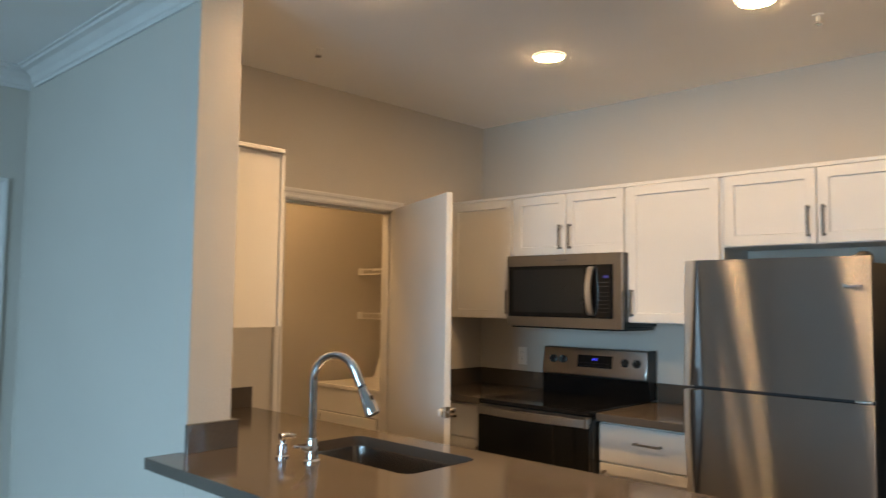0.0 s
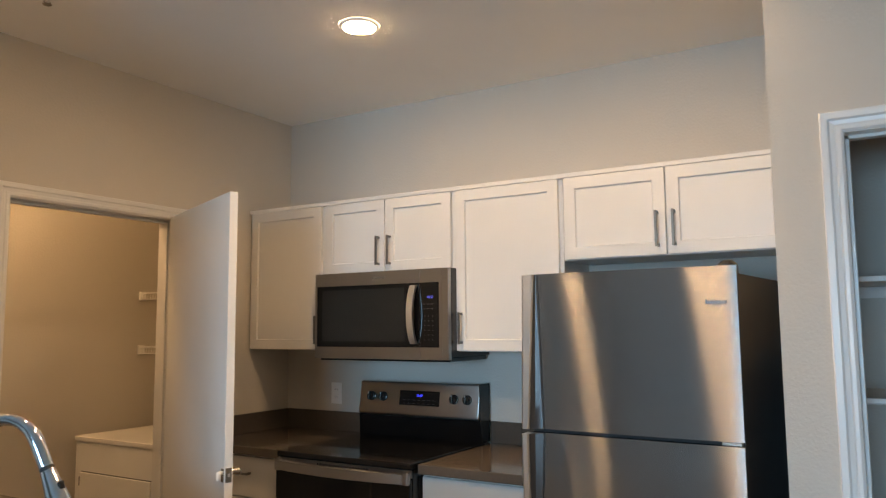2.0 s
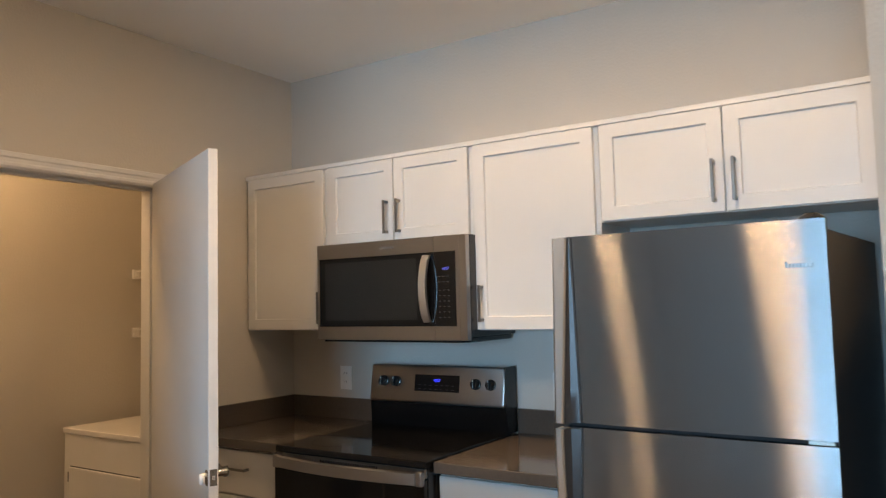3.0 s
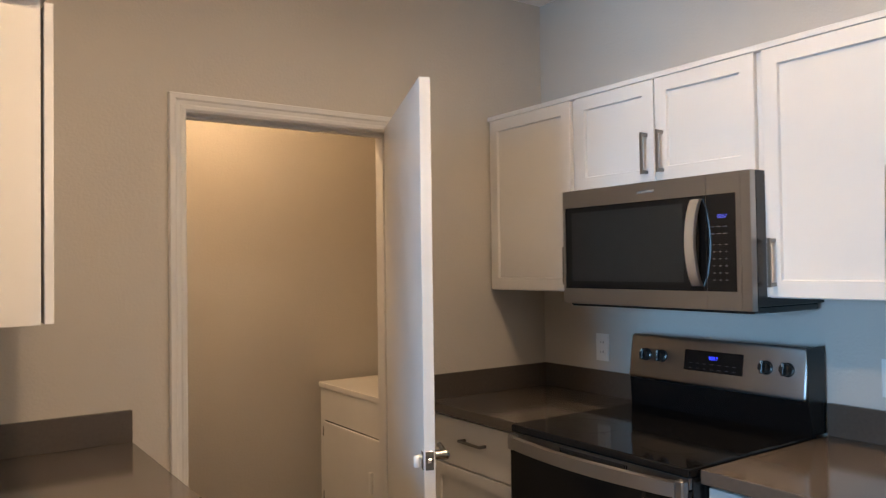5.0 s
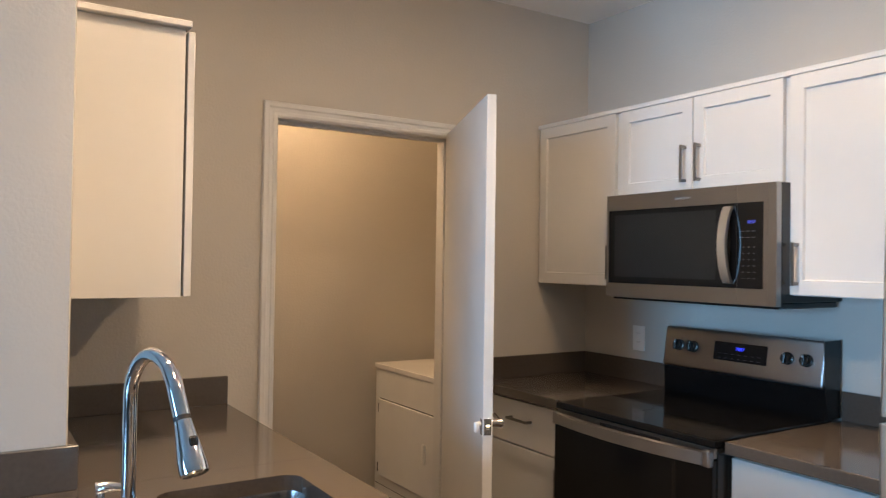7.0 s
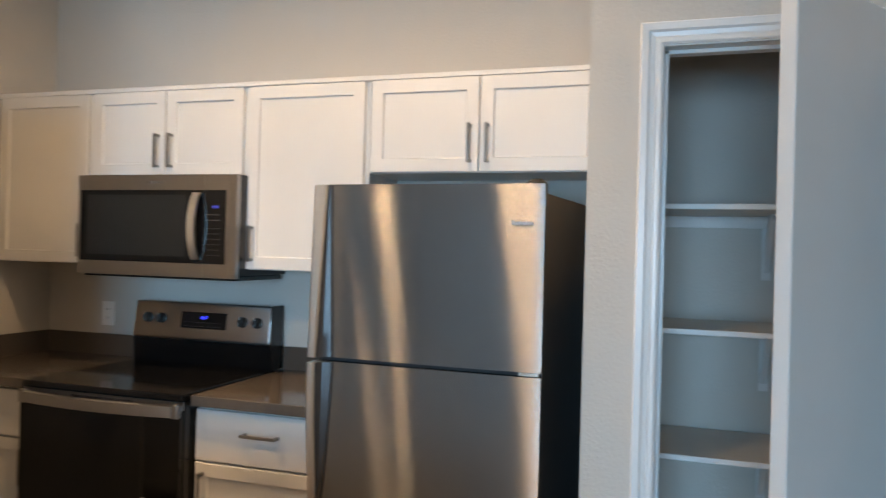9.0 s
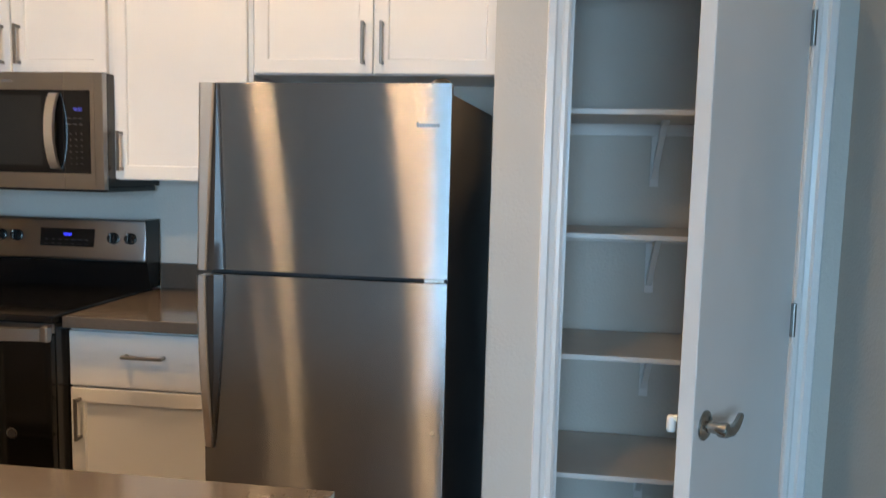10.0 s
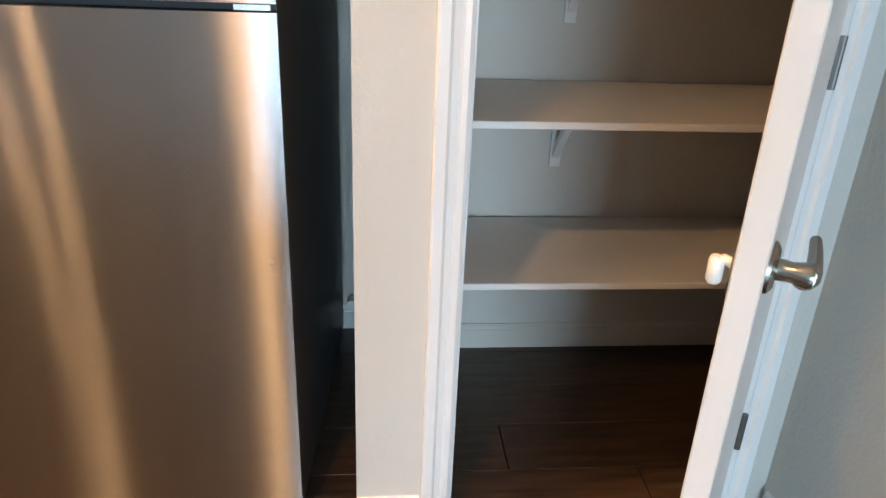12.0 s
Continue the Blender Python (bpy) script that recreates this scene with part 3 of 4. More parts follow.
def grip_blade(d, w, s):
    return [(FX + 0.004, FY1 - 0.001), (FX - d + 0.005, FY1 - 0.001), (FX - d, FY1 - 0.007), (FX - d, FY1 - w + 0.004), (FX - d + 0.005, FY1 - w), (FX + 0.003, FY1 - w)]


def grip_liner(d, w, s):
    return [(FX + 0.003, FY1 - w - 0.0005), (FX - d + 0.010, FY1 - w - 0.0005), (FX - 0.4 * d, FY1 - w - 0.35 * s), (FX - 0.010, FY1 - w - s), (FX + 0.003, FY1 - w - s)]


UPPER_GRIP = [(FS + 0.009 + (FT - FS - 0.012) * k / 12, 0.046 - 0.020 * k / 12, 0.028 + 0.020 * k / 12, 0.004 + 0.036 * (1 - k / 12)) for k in range(13)]
LOWER_GRIP = [(FS - 0.008 - 0.54 * k / 12, 0.046 * (1 - (k / 12) ** 2) + 0.004, 0.028, 0.004 + 0.036 * (1 - (k / 12) ** 1.5)) for k in range(13)]
fd = part("freezer_door", bowed_door(FS + 0.008, FT), [STEEL, FRIDGESIDE], fr, smooth=True)
rd = part("refrigerator_door", bowed_door(0.050, FS - 0.006), [STEEL, FRIDGESIDE], fr, smooth=True)
for rows, leaf_ in ((UPPER_GRIP, fd), (LOWER_GRIP, rd)):
    grip = part("handle", grip_rings(rows, grip_blade), BRIGHTSTEEL, leaf_, "steel grip along the opening edge", smooth=True)
    part("grip_recess", grip_rings(rows, grip_liner), LINER, leaf_, "dark recess beside the grip", smooth=True)
part("hinge_cover", tube([(3.195, 1.352, 1.6505), (3.195, 1.352, 1.682), (3.195, 1.352, 1.694)], [0.034, 0.032, 0.018], 18), BLACKPLASTIC, fr, "dark top hinge cover", smooth=True)
part("middle_hinge", box(3.139, 3.17, FY0 + 0.010, FY0 + 0.070, FS - 0.0045, FS + 0.0065, 0.001), NICKEL, fr, "bright metal middle hinge")
for k in range(8):
    part("badge_letter", box(FX - 0.0034, FX - 0.001, 1.405 - k * 0.0085, 1.4105 - k * 0.0085, 1.553, 1.563 + 0.006 * (k == 0)), PULL, fd)
part("door_dent", tube([(FX - 0.0022, 1.346, 0.664), (FX + 0.004, 1.346, 0.664)], 0.006, 12), CHROME, rd, "small round bright dimple")

# it stands turned a little in its niche
turn_at = Vector((FX, FY0, 0))
fr.matrix_basis = Matrix.Translation(turn_at) @ pose(0, 0, 0, 0, 0, -1.7) @ Matrix.Translation(-turn_at) @ fr.matrix_basis

# ---- microwave ----
mw = thing("microwave", "over-the-range stainless steel microwave with black glass", "microwave", (3.8, 3.06, 1.362))
MY0, MY1, MZ0, MZ1, MX = 2.648, 3.444, 1.334, 1.760, 3.592
part("body", box(MX + 0.03, 3.995, MY0, MY1, MZ0 + 0.012, MZ1 + 0.001, 0.002), BLACKPLASTIC, mw, "black painted metal body")
part("vent_base", box(MX + 0.03, 3.98, MY0 + 0.01, MY1 - 0.01, MZ0 - 0.010, MZ0 + 0.012, 0.004), BLACKPLASTIC, mw, "black underside")
DS = 2.803                     # seam between door and control panel
door = part("door", box(MX, MX + 0.029, DS + 0.0006, MY1, MZ0, MZ1, 0.0012), STEEL_FLAT, mw)
panel = part("control_panel", box(MX, MX + 0.029, MY0 + 0.0335, DS - 0.0006, MZ0, MZ1, 0.0012), STEEL_FLAT, mw)
part("end_trim", box(MX, MX + 0.029, MY0, MY0 + 0.033, MZ0, MZ1, 0.0015), STEEL_FLAT, mw, "bevelled steel end trim")
part("door_glass", box(MX - 0.002, MX + 0.01, DS + 0.001, MY1 - 0.015, MZ0 + 0.058, MZ1 - 0.065, 0.001), BLACKGLASS, door, "black glass window")
part("inner_window", box(MX - 0.0026, MX - 0.0018, DS + 0.085, MY1 - 0.050, MZ0 + 0.085, MZ1 - 0.085), MESHGLASS, door, "dark grey see-through window")
part("panel_glass", box(MX - 0.002, MX + 0.01, MY0 + 0.050, DS - 0.001, MZ0 + 0.058, MZ1 - 0.065, 0.001), BLACKGLASS, panel, "black glass keypad")
hz = [(MZ0 + 0.074 + 0.276 * k / 14) for k in range(15)]
bmh = bmesh.new()
rings = []
for k, z in enumerate(hz):
    o = 0.012 + 0.036 * math.sin(math.pi * k / 14) ** 0.7
    rings.append([bmh.verts.new(p) for p in ((MX - o, DS + 0.048, z), (MX - o, DS + 0.014, z), (MX - o + 0.011, DS + 0.012, z), (MX - o + 0.011, DS + 0.050, z))])
for a, b in zip(rings, rings[1:]):
    for k in range(4):
        bmh.faces.new((a[k], a[(k + 1) % 4], b[(k + 1) % 4], b[k]))
bmh.faces.new(rings[0][::-1])
bmh.faces.new(rings[-1])
part("handle", bmh, BRIGHTSTEEL, door, "curved brushed steel handle", smooth=True)
words("clock_digits", "10:57", 0.016, Matrix.Translation((MX - 0.0035, 2.744, 1.625)) @ FACE_MX, DIMBLUE, panel)
for r in range(8):
    for c in range(3):
        part("key_mark", box(MX - 0.0026, MX - 0.0018, 2.772 - c * 0.022, 2.778 - c * 0.022 + (0.007 if r < 2 else 0), 1.592 - r * 0.022 - (0.012 if r > 1 else 0), 1.595 - r * 0.022 - (0.012 if r > 1 else 0)), FAINTKEY, panel)
for k in range(9):
    part("badge_letter", box(MX - 0.0012, MX + 0.001, 3.075 - k * 0.0085, 3.080 - k * 0.0085, 1.722, 1.732), GREYLINE, door)
part("seam", box(MX + 0.004, MX + 0.03, DS - 0.001, DS + 0.001, MZ0 + 0.002, MZ1 - 0.002), RUBBER, mw)

# ---- range ----
st = thing("electric_range", "stainless steel electric range with black glass cooktop", "stove", (3.6, 3.02, 0))
RY0, RY1 = 2.646, 3.396
part("body", box(3.295, 3.97, RY0 + 0.002, RY1 - 0.002, 0.03, 0.893, 0.002), BLACKPLASTIC, st, "black body sides")
part("cooktop", box(3.275, 3.93, RY0, RY1, 0.894, 0.921, 0.007, 3), BLACKGLASS, st, "black glass cooktop")
part("vent_trim", box(3.282, 3.294, RY0 + 0.004, RY1 - 0.004, 0.862, 0.8935, 0.002), STEEL_FLAT, st)
for k in range(34):
    part("vent_slot", box(3.2805, 3.2818, 3.150 - k * 0.0085, 3.1545 - k * 0.0085, 0.868, 0.884), RUBBER, st)
odoor = part("oven_door", box(3.268, 3.2945, RY0 + 0.004, RY1 - 0.004, 0.235, 0.860, 0.004, 2), OVENGLASS, st, "black glass oven door")
bmh = bmesh.new()
rings = []
for k in range(21):
    u = k / 20
    y = RY1 - 0.030 - u * (RY1 - RY0 - 0.060)
    o = 0.018 + 0.034 * math.sin(math.pi * u) ** 0.9
    rings.append([bmh.verts.new(p) for p in ((3.267 - o, y, 0.882), (3.267 - o, y, 0.842), (3.267 - o + 0.014, y, 0.838), (3.267 - o + 0.014, y, 0.886))])
for a, b in zip(rings, rings[1:]):
    for k in range(4):
        bmh.faces.new((a[k], a[(k + 1) % 4], b[(k + 1) % 4], b[k]))
bmh.faces.new(rings[0][::-1])
bmh.faces.new(rings[-1])
grip = part("handle", bmh, STEEL_FLAT, odoor, "bowed brushed steel handle")
for y in (RY0 + 0.020, RY1 - 0.020):
    part("bracket", box(3.254, 3.2805, y - 0.016, y + 0.016, 0.836, 0.889, 0.006, 3), STEEL_FLAT, odoor, "dull steel handle bracket")
part("drawer", box(3.272, 3.2945, RY0 + 0.004, RY1 - 0.004, 0.055, 0.228, 0.004, 2), STEEL_FLAT, st)
for r, mt in ((0.020, CHROME), (0.0155, RUBBER)):
    part("round_emblem", tube([(3.2668 - (0.0004 if r < 0.018 else 0), 2.800, 0.515), (3.268, 2.800, 0.515)], r, 20), mt, odoor)
# backguard: black riser and a tilted steel console with rounded corners
part("riser", prism([(3.905, 0.9215), (3.97, 0.9215), (3.985, 1.03), (3.900, 1.03)], "y", RY0 + 0.004, RY1 - 0.004), BLACKGLASS, st, "black riser behind the cooktop")
part("riser_end", prism([(3.885, 1.020), (3.880, 1.205), (3.985, 1.205), (3.985, 0.9215), (3.910, 0.9215)], "y", RY0 + 0.0005, RY0 + 0.0035), BLACKPLASTIC, st)
CON = Matrix.Translation((3.882, RY1 - 0.006, 1.032)) @ FACE_MX @ pose(0, 0, 0, -9, 0, 0)
CW, CH = RY1 - RY0 - 0.012, 0.174
console = part("console", moved(box(0, CW, 0, CH, -0.055, 0.0, 0.012, 3), CON), STEEL_FLAT, st, "brushed steel control console", smooth=True)
part("display", moved(box(0.262, 0.505, 0.055, 0.130, -0.004, 0.0015, 0.001), CON), BLACKGLASS, console, "black glass display")
words("clock_digits", "10:57", 0.0175, CON @ Matrix.Translation((0.385, 0.105, 0.0022)), BLUE, console)
for r in range(2):
    for c in range(7):
        part("key_mark", moved(box(0.285 + c * 0.030, 0.298 + c * 0.030, 0.064 + r * 0.018, 0.066 + r * 0.018, 0.0012, 0.0019), CON), FAINTKEY, console)
for u in (0.086, 0.160, 0.592, 0.668):
    kn = part("knob", moved(tube([(u, 0.095, 0.0), (u, 0.095, 0.006), (u, 0.095, 0.008), (u, 0.095, 0.024), (u, 0.095, 0.026)], [0.024, 0.024, 0.020, 0.019, 0.017], 20), CON), BLACKPLASTIC, console, "black control knob", smooth=True)
    part("knob_grip", moved(box(u - 0.0055, u + 0.0055, 0.073, 0.117, 0.020, 0.036, 0.003, 2), CON), BLACKPLASTIC, kn)
    part("knob_mark", moved(box(u - 0.001, u + 0.001, 0.104, 0.116, 0.0355, 0.0366), CON), PLASTIC, kn)
for k, (cx, cy, r) in enumerate(((3.46, 3.21, 0.115), (3.46, 2.84, 0.10), (3.73, 3.21, 0.085), (3.73, 2.84, 0.105))):
    ring = bmesh.new()
    bmesh.ops.create_circle(ring, cap_ends=False, radius=r, segments=48, matrix=Matrix.Translation((cx, cy, 0.9213)))
    ed = ring.edges[:]
    ex = bmesh.ops.extrude_edge_only(ring, edges=ed)
    for v in [g for g in ex["geom"] if isinstance(g, bmesh.types.BMVert)]:
        d = Vector((v.co.x - cx, v.co.y - cy, 0)).normalized()
        v.co -= d * 0.002
    part("burner_ring", ring, FAINT, st)


# ---- doors ----
def lever(parent, m, flip=1):
    """A wave lever with its round rose; local z points away from the door, x along it."""
    rose = part("rose", moved(tube([(0, 0, 0), (0, 0, 0.004), (0, 0, 0.009)], [0.033, 0.032, 0.024], 24), m), NICKEL, parent, "satin nickel round rose", local=True, smooth=True)
    part("neck", moved(tube([(0, 0, 0.008), (0, 0, 0.025), (0, 0, 0.044), (0, 0, 0.050)], [0.014, 0.0125, 0.017, 0.015], 16), m), NICKEL, rose, local=True, smooth=True)
    pts = [(flip * a, b, c - 0.008) for a, b, c in ((-0.008, 0, 0.047), (0.010, -0.005, 0.052), (0.030, -0.008, 0.055), (0.052, -0.004, 0.055), (0.074, 0.003, 0.053), (0.094, 0.009, 0.050), (0.106, 0.003, 0.048))]
    part("lever", moved(tube(pts, [0.015, 0.014, 0.0115, 0.0095, 0.0085, 0.0075, 0.005], 14), m), NICKEL, rose, "satin nickel wave lever", local=True, smooth=True)
    return rose


def slab_door(name, label, pivot, turn, w, h, thick, side):
    """A flat door; local x from the hinge to the free edge, its outer face at y = 0, thick to the side given."""
    d = thing(name, label, "door", (pivot[0], pivot[1], 0.008), turn, kind="structure")
    y0, y1 = (0, thick) if side > 0 else (-thick, 0)
    part("leaf", box(0.003, w, y0, y1, 0, h, 0.002), DOORPAINT, d, local=True)
    return d


# laundry door, standing open into the kitchen
ang = math.degrees(math.atan2(3.190 - 3.985, 2.813 - 3.157))
ld = slab_door("door_1", "white flat laundry closet door standing open", (3.157, 3.985), ang, 0.866, 2.042, 0.035, -1)
lever(ld, Matrix.Translation((0.804, 0.0, 0.90)) @ pose(0, 0, 0, 90, 0, 180), 1)
lp = part("latch_plate", box(0.8655, 0.8675, -0.030, -0.005, 0.872, 0.928, 0.0005), NICKEL, ld, "satin nickel latch plate", local=True)
part("latch_bolt", box(0.867, 0.874, -0.024, -0.011, 0.893, 0.907, 0.002), CHROME, lp, "bright latch bolt", local=True)
for z in (0.22, 1.02, 1.80):
    part("hinge", tube([(0, 0.004, z - 0.045), (0, 0.004, z + 0.045)], 0.006, 12), NICKEL, ld, "satin nickel hinge", local=True)

# pantry door, standing half open
PIV = (3.093, 0.382)
pang = math.degrees(math.atan2(0.724 - 0.382, 2.582 - 3.093))
pd = slab_door("door_2", "white flat pantry door standing half open", PIV, pang, PW, 2.047, 0.035, -1)
lever(pd, Matrix.Translation((PW - 0.060, 0.0, 0.895)) @ pose(0, 0, 0, 90, 0, 180), 1)
for z in (0.27, 1.05, 1.81):
    hg = part("hinge", tube([(-0.002, 0.006, z - 0.045), (-0.002, 0.006, z + 0.045)], 0.0065, 12), PULL, pd, "satin nickel hinge", local=True)
    part("hinge_leaf", box(0.000, 0.004, -0.030, 0.004, z - 0.045, z + 0.045), PULL, hg, local=True)

# closed living-room door
l3 = thing("door_3", "closed white panel door in the living room", "door", ((FD0 + FD1) / 2, FAR + 0.02, 0), kind="structure")
leaf = part("leaf", box(FD0 + 0.004, FD1 - 0.004, FAR + 0.006, FAR + 0.041, 0.008, 2.044, 0.002), DOORPAINT, l3)
for x0, x1 in ((FD0 + 0.11, 0.745), (0.785, FD1 - 0.11)):
    for z0, z1 in ((0.22, 0.85), (1.0, 1.92)):
        bm = box(x0, x1, FAR + 0.0035, FAR + 0.0062, z0, z1)
        front = min(bm.faces, key=lambda f: f.calc_center_median().y)
        bmesh.ops.inset_region(bm, faces=[front], thickness=0.03, depth=0)
        part("panel", bm, DOORPAINT, leaf)

# ---- pantry shelves ----
for k, z in enumerate((1.640, 1.246, 0.850, 0.450)):
    sh = thing("pantry_shelf", "white painted wooden pantry shelf on a bracket", "shelf", (3.66, 0.45, z), group="pantry shelves")
    part("board", box(3.445, 3.862, -0.198, 1.083, z - 0.018, z, 0.002), SHELF, sh)
    part("cleat", box(3.862, 3.8745, -0.198, 1.083, z - 0.060, z - 0.0185, 0.001), SHELF, sh)
    by_ = 0.645
    br = part("bracket", box(3.869, 3.8615, by_ - 0.016, by_ + 0.016, z - 0.245, z - 0.0605, 0.001), TRIM, sh, "white metal shelf bracket")
    part("bracket_arm", prism([(3.868, z - 0.225), (3.868, z - 0.200), (3.80, z - 0.120), (3.70, z - 0.0185), (3.64, z - 0.0185), (3.64, z - 0.026), (3.68, z - 0.036), (3.78, z - 0.130)], "y", by_ - 0.010, by_ + 0.010), TRIM, br)

# ---- laundry closet ----
dr = thing("clothes_dryer", "white enamel front-loading clothes dryer in the closet", "dryer", (3.6, 4.58, 0))
DX, DY0, DY1 = 3.27, 4.245, 4.932
part("body", box(DX, 3.93, DY0, DY1, 0.02, 0.860, 0.006, 2), ENAMEL, dr)
part("top", box(DX - 0.008, 3.93, DY0 - 0.004, DY1 + 0.004, 0.8605, 0.888, 0.005, 2), ENAMEL, dr)
dd = part("door", box(DX - 0.014, DX - 0.0005, DY0 + 0.02, DY1 - 0.062, 0.270, 0.695, 0.005, 2), ENAMEL, dr)
for z in (0.315, 0.645):
    part("hinge", box(DX - 0.0165, DX - 0.0138, DY1 - 0.068, DY1 - 0.063, z - 0.025, z + 0.025), RUBBER, dd, "dark hinge slot")
part("handle", box(DX - 0.032, DX - 0.0145, 4.350, 4.372, 0.445, 0.545, 0.006, 2), PLASTIC, dd, "white plastic grip")
part("door_seam", box(DX - 0.0012, DX + 0.001, DY0 + 0.017, DY1 - 0.059, 0.267, 0.6985), RUBBER, dr)
part("lower_seam", box(DX - 0.001, DX + 0.001, DY0 + 0.01, DY1 - 0.01, 0.2150, 0.2175), RUBBER, dr)
part("console", prism([(3.80, 0.8885), (3.825, 0.905), (3.87, 1.03), (3.89, 1.045), (3.93, 1.045), (3.93, 0.8885)], "y", DY0, DY1), ENAMEL, dr, "white raised control console")
for y in (4.40, 4.60, 4.75):
    part("knob", tube([(3.845, y, 0.965), (3.820, y, 0.974)], 0.024, 18), PLASTIC, dr, smooth=True)


def wire_shelf(z):
    s = thing("wire_shelf", "white coated wire shelf in the laundry closet", "shelf", (3.85, 4.57, z), group="laundry wire shelves")
    for x, dz in ((3.725, 0), (3.725, -0.038), (3.86, 0), (3.985, 0)):
        part("rail", tube([(x, 4.13, z + dz), (x, 5.015, z + dz)], 0.0035, 6), WIRE, s)
    bm = bmesh.new()
    y = 4.14
    while y < 5.01:
        tube([(3.985, y, z + 0.004), (3.725, y, z + 0.004), (3.722, y, z - 0.040)], 0.0022, 4, bm=bm)
        y += 0.025
    tagged(part("wires", bm, WIRE, s), kind="stuff")
    part("end_clip", box(3.715, 3.760, 5.000, 5.0195, z - 0.045, z + 0.012, 0.003), PLASTIC, s, "white wall clip")


wire_shelf(1.715)
wire_shelf(1.375)

# ---- lamps and small fixtures ----
def downlight(x, y):
    t = thing("recessed_light", "round recessed ceiling light with white trim, lit", "ceiling light", (x, y, CEIL), group="kitchen ceiling lights")
    bm = bmesh.new()
    rings = []
    for r, z in ((0.084, CEIL - 0.0005), (0.083, CEIL - 0.004), (0.079, CEIL - 0.0075), (0.0685, CEIL - 0.009)):
        rings.append([bm.verts.new((x + r * math.cos(a), y + r * math.sin(a), z)) for a in [2 * math.pi * k / 40 for k in range(40)]])
    for a, b in zip(rings, rings[1:]):
        for k in range(40):
            bm.faces.new((a[k], a[(k + 1) % 40], b[(k + 1) % 40], b[k]))
    part("trim_ring", bm, PLASTIC, t, smooth=True)
    part("lens", tube([(x, y, CEIL - 0.008), (x, y, CEIL - 0.0115), (x, y, CEIL - 0.0155), (x, y, CEIL - 0.0175)], [0.068, 0.0665, 0.050, 0.018], 40), LENS, t, "glowing warm white lens", smooth=True)
    beam = new("downlight_beam", bpy.data.lights.new("downlight_beam", "AREA"))
    beam.data.shape, beam.data.size = "DISK", 0.12
    beam.data.energy, beam.data.color, beam.data.spread = BEAM_WATTS, (1.0, LAMP_G, LAMP_B), radians(76)
    beam.matrix_world = look((x, y, CEIL - 0.019), (x, y + 0.0001, 0))
    return t


for x, y in ((1.84, 2.73), (2.992, 2.703), (2.966, 1.660), (1.84, 1.66)):
    downlight(x, y)
cl = thing("closet_light", "small round lit ceiling lamp in laundry closet", "ceiling light", (2.62, 4.50, CEIL))
part("base", tube([(2.62, 4.50, CEIL - 0.001), (2.62, 4.50, CEIL - 0.02)], 0.10, 28), PLASTIC, cl)
part("dome", tube([(2.62, 4.50, CEIL - 0.0205), (2.62, 4.50, CEIL - 0.05), (2.62, 4.50, CEIL - 0.07)], [0.09, 0.075, 0.03], 28), CLOSETLENS, cl, "glowing warm glass dome", smooth=True)


def sprinkler(x, y):
    t = thing("fire_sprinkler", "small white ceiling fire sprinkler head", "sprinkler", (x, y, CEIL), group="ceiling sprinklers")
    part("escutcheon", tube([(x, y, CEIL - 0.0005), (x, y, CEIL - 0.004)], 0.022, 20), CEILING, t)
    part("stem", tube([(x, y, CEIL - 0.006), (x, y, CEIL - 0.03)], 0.008, 10), PLASTIC, t)
    part("deflector", tube([(x, y, CEIL - 0.040), (x, y, CEIL - 0.042)], 0.016, 16), NICKEL, t)
    part("frame_arm", tube([(x - 0.010, y, CEIL - 0.028), (x - 0.012, y, CEIL - 0.035), (x, y, CEIL - 0.041)], 0.002, 6), NICKEL, t)
    part("frame_arm", tube([(x + 0.010, y, CEIL - 0.028), (x + 0.012, y, CEIL - 0.035), (x, y, CEIL - 0.041)], 0.002, 6), NICKEL, t)


sprinkler(3.305, 1.53)
sprinkler(2.145, 3.49)

def outlet(y, label):
    """A duplex outlet on the range wall, its plate centred at y."""
    ou = thing("wall_outlet", label, "outlet", (3.996, y, 1.06), group="wall outlets")
    part("plate", box(3.9945, 3.9998, y - 0.037, y + 0.037, 1.060, 1.178, 0.0015), PLASTIC, ou)
    for z in (1.098, 1.140):
        sk = part("socket", box(3.9925, 3.995, y - 0.017, y + 0.017, z - 0.014, z + 0.014, 0.001), PLASTIC, ou)
        for dy in (-0.007, 0.007):
            part("slot", box(3.9921, 3.9926, y + dy - 0.001, y + dy + 0.001, z - 0.004, z + 0.006), RUBBER, sk)


outlet(3.630, "white duplex wall outlet above the corner backsplash")
outlet(2.438, "white duplex wall outlet between range and refrigerator")

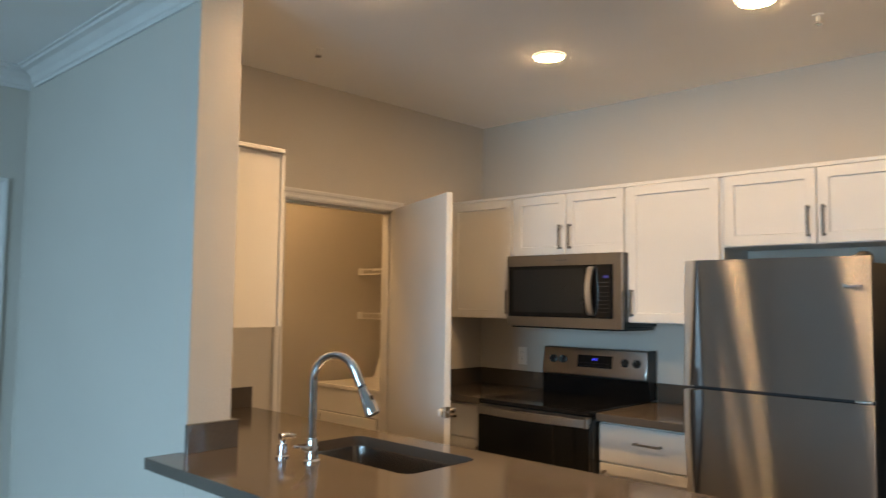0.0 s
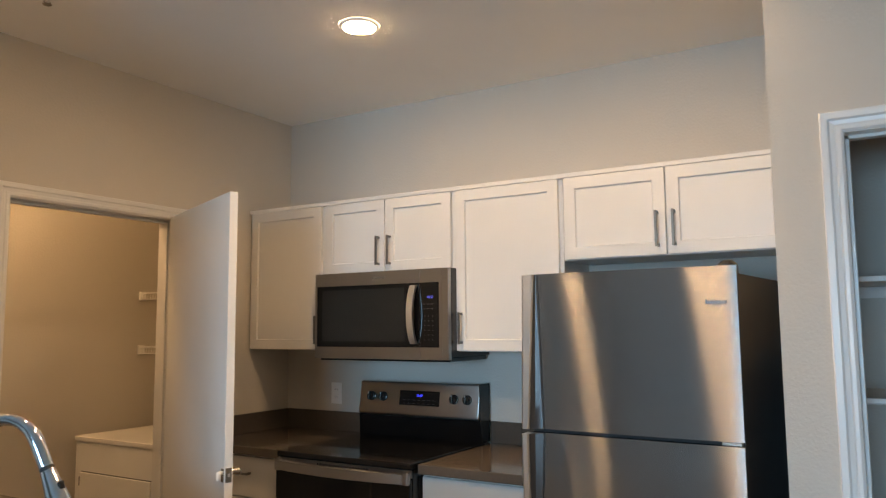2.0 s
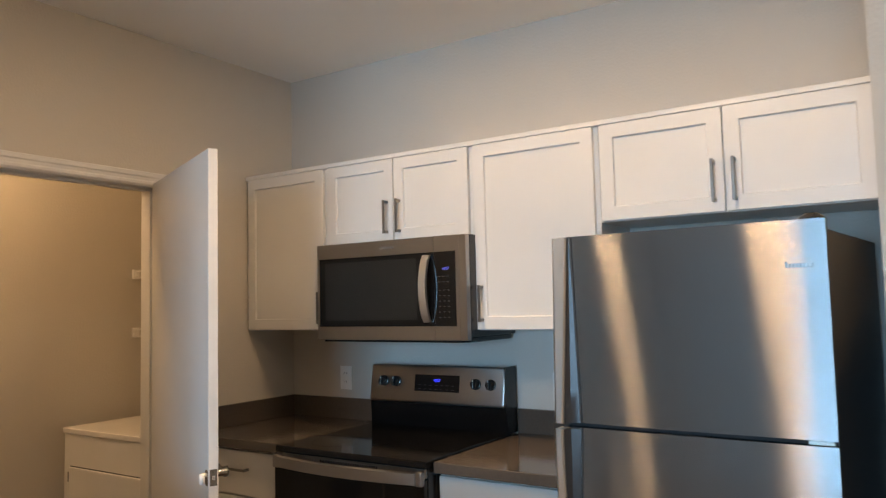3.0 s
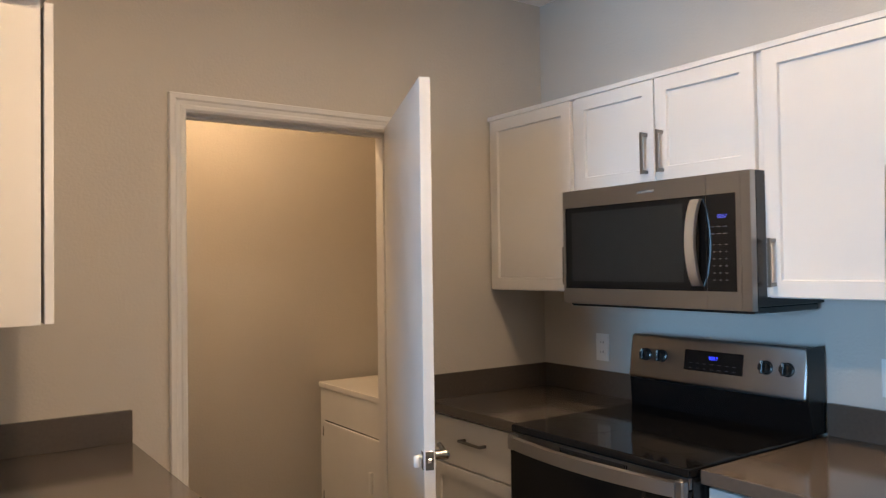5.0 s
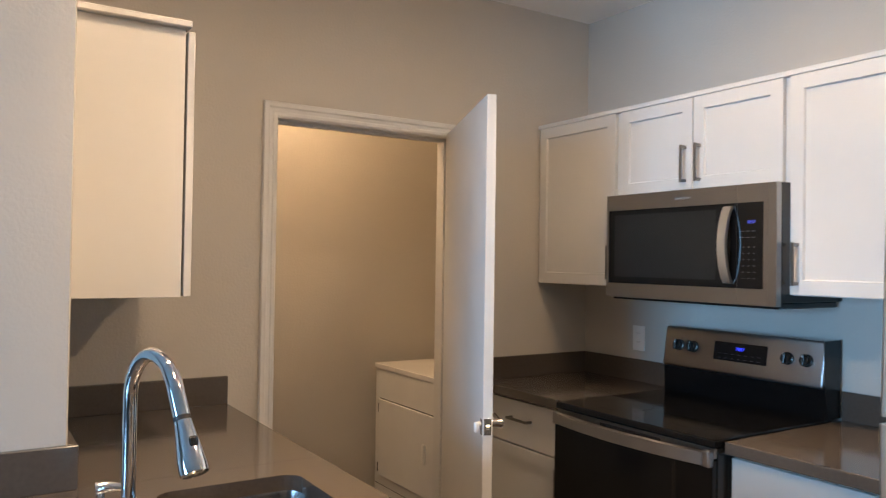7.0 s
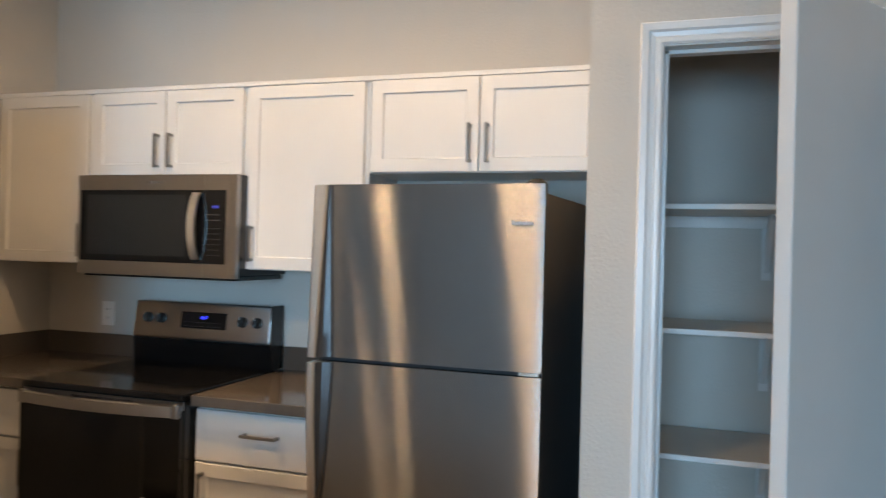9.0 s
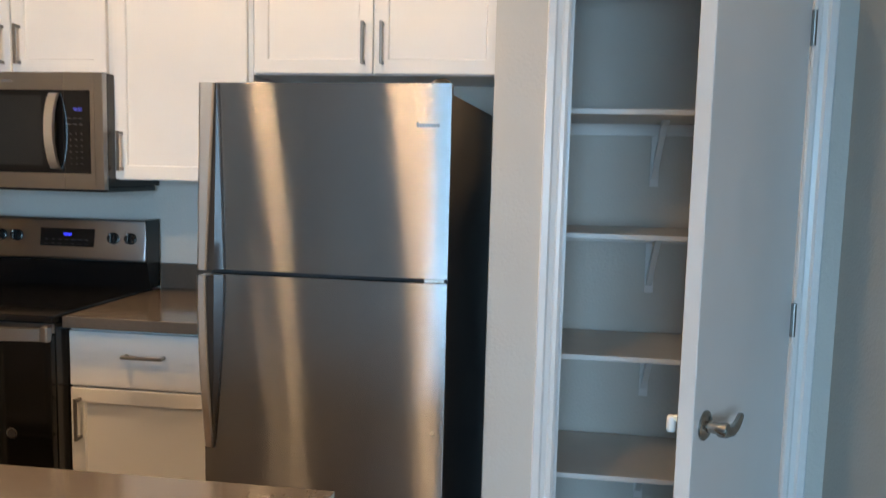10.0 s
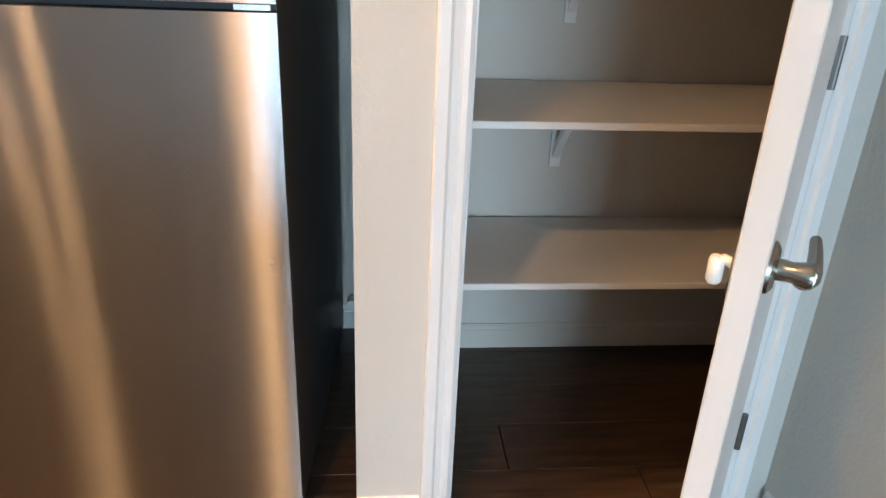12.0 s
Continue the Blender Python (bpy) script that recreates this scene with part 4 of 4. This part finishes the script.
# water line and valve in the niche beside the refrigerator
vb = thing("water_valve", "small white water valve low on the niche wall", "valve", (3.98, 1.225, 0.09))
part("valve_body", tube([(3.987, 1.225, 0.11), (3.945, 1.225, 0.11)], 0.016, 16), PLASTIC, vb, smooth=True)

# plastic bumpers on the inner faces, by the free edge
def bumper(name, label, at, turn, w):
    t = thing(name, label, "door bumper", (*at, 0.008), turn)
    part("plate", box(w - 0.030, w - 0.004, -0.0375, -0.0355, 0.872, 0.925, 0.0008), NICKEL, t, "metal mounting plate", local=True)
    part("arm", tube([(w - 0.016, -0.037, 0.908), (w - 0.016, -0.046, 0.911), (w - 0.014, -0.052, 0.905)], [0.007, 0.007, 0.008], 12), CREAM, t, "cream plastic arm", local=True, smooth=True)
    part("cap", tube([(w - 0.014, -0.054, 0.914), (w - 0.014, -0.054, 0.910), (w - 0.014, -0.054, 0.884), (w - 0.014, -0.054, 0.880)], [0.007, 0.0095, 0.0095, 0.007], 16), PLASTIC, t, "white round cap", local=True, smooth=True)


bumper("door_bumper", "white plastic bumper on the pantry door edge", PIV, pang, PW)
bumper("door_bumper", "white plastic bumper on the laundry door edge", (3.157, 3.985), ang, 0.866)

# ---- floor planks ----
PLW, PLL = 0.178, 1.22
PLANKS = {}


def plank(x, y, length):
    """One floor board from (x, y) along y; boards of one length share a mesh."""
    key = round(length, 2)
    if key not in PLANKS:
        bm = box(0.0006, PLW - 0.0006, 0.0006, key - 0.0006, -0.0055, 0.0, 0.0012)
        me = bpy.data.meshes.new("plank")
        bm.to_mesh(me)
        bm.free()
        me.materials.append(FLOOR)
        PLANKS[key] = me
    p = new("plank", PLANKS[key])
    p.parent = floor
    p.location = (x, y, 0)


rng = random.Random(4)
x = 0.10 - 26 * PLW
while x < BACK - 0.10:
    lo, hi = (-2.38, 5.0) if x < 0.56 else (0.25, 4.0) if x < 2.05 else (0.25, 5.02) if x < 3.08 else (-0.20, 5.02)
    y = lo - rng.random() * PLL
    while y < hi - 0.02:
        a, b = max(y, lo), min(y + PLL, hi)
        if b - a > 0.03:
            plank(x, a, b - a)
        y += PLL
    x += PLW
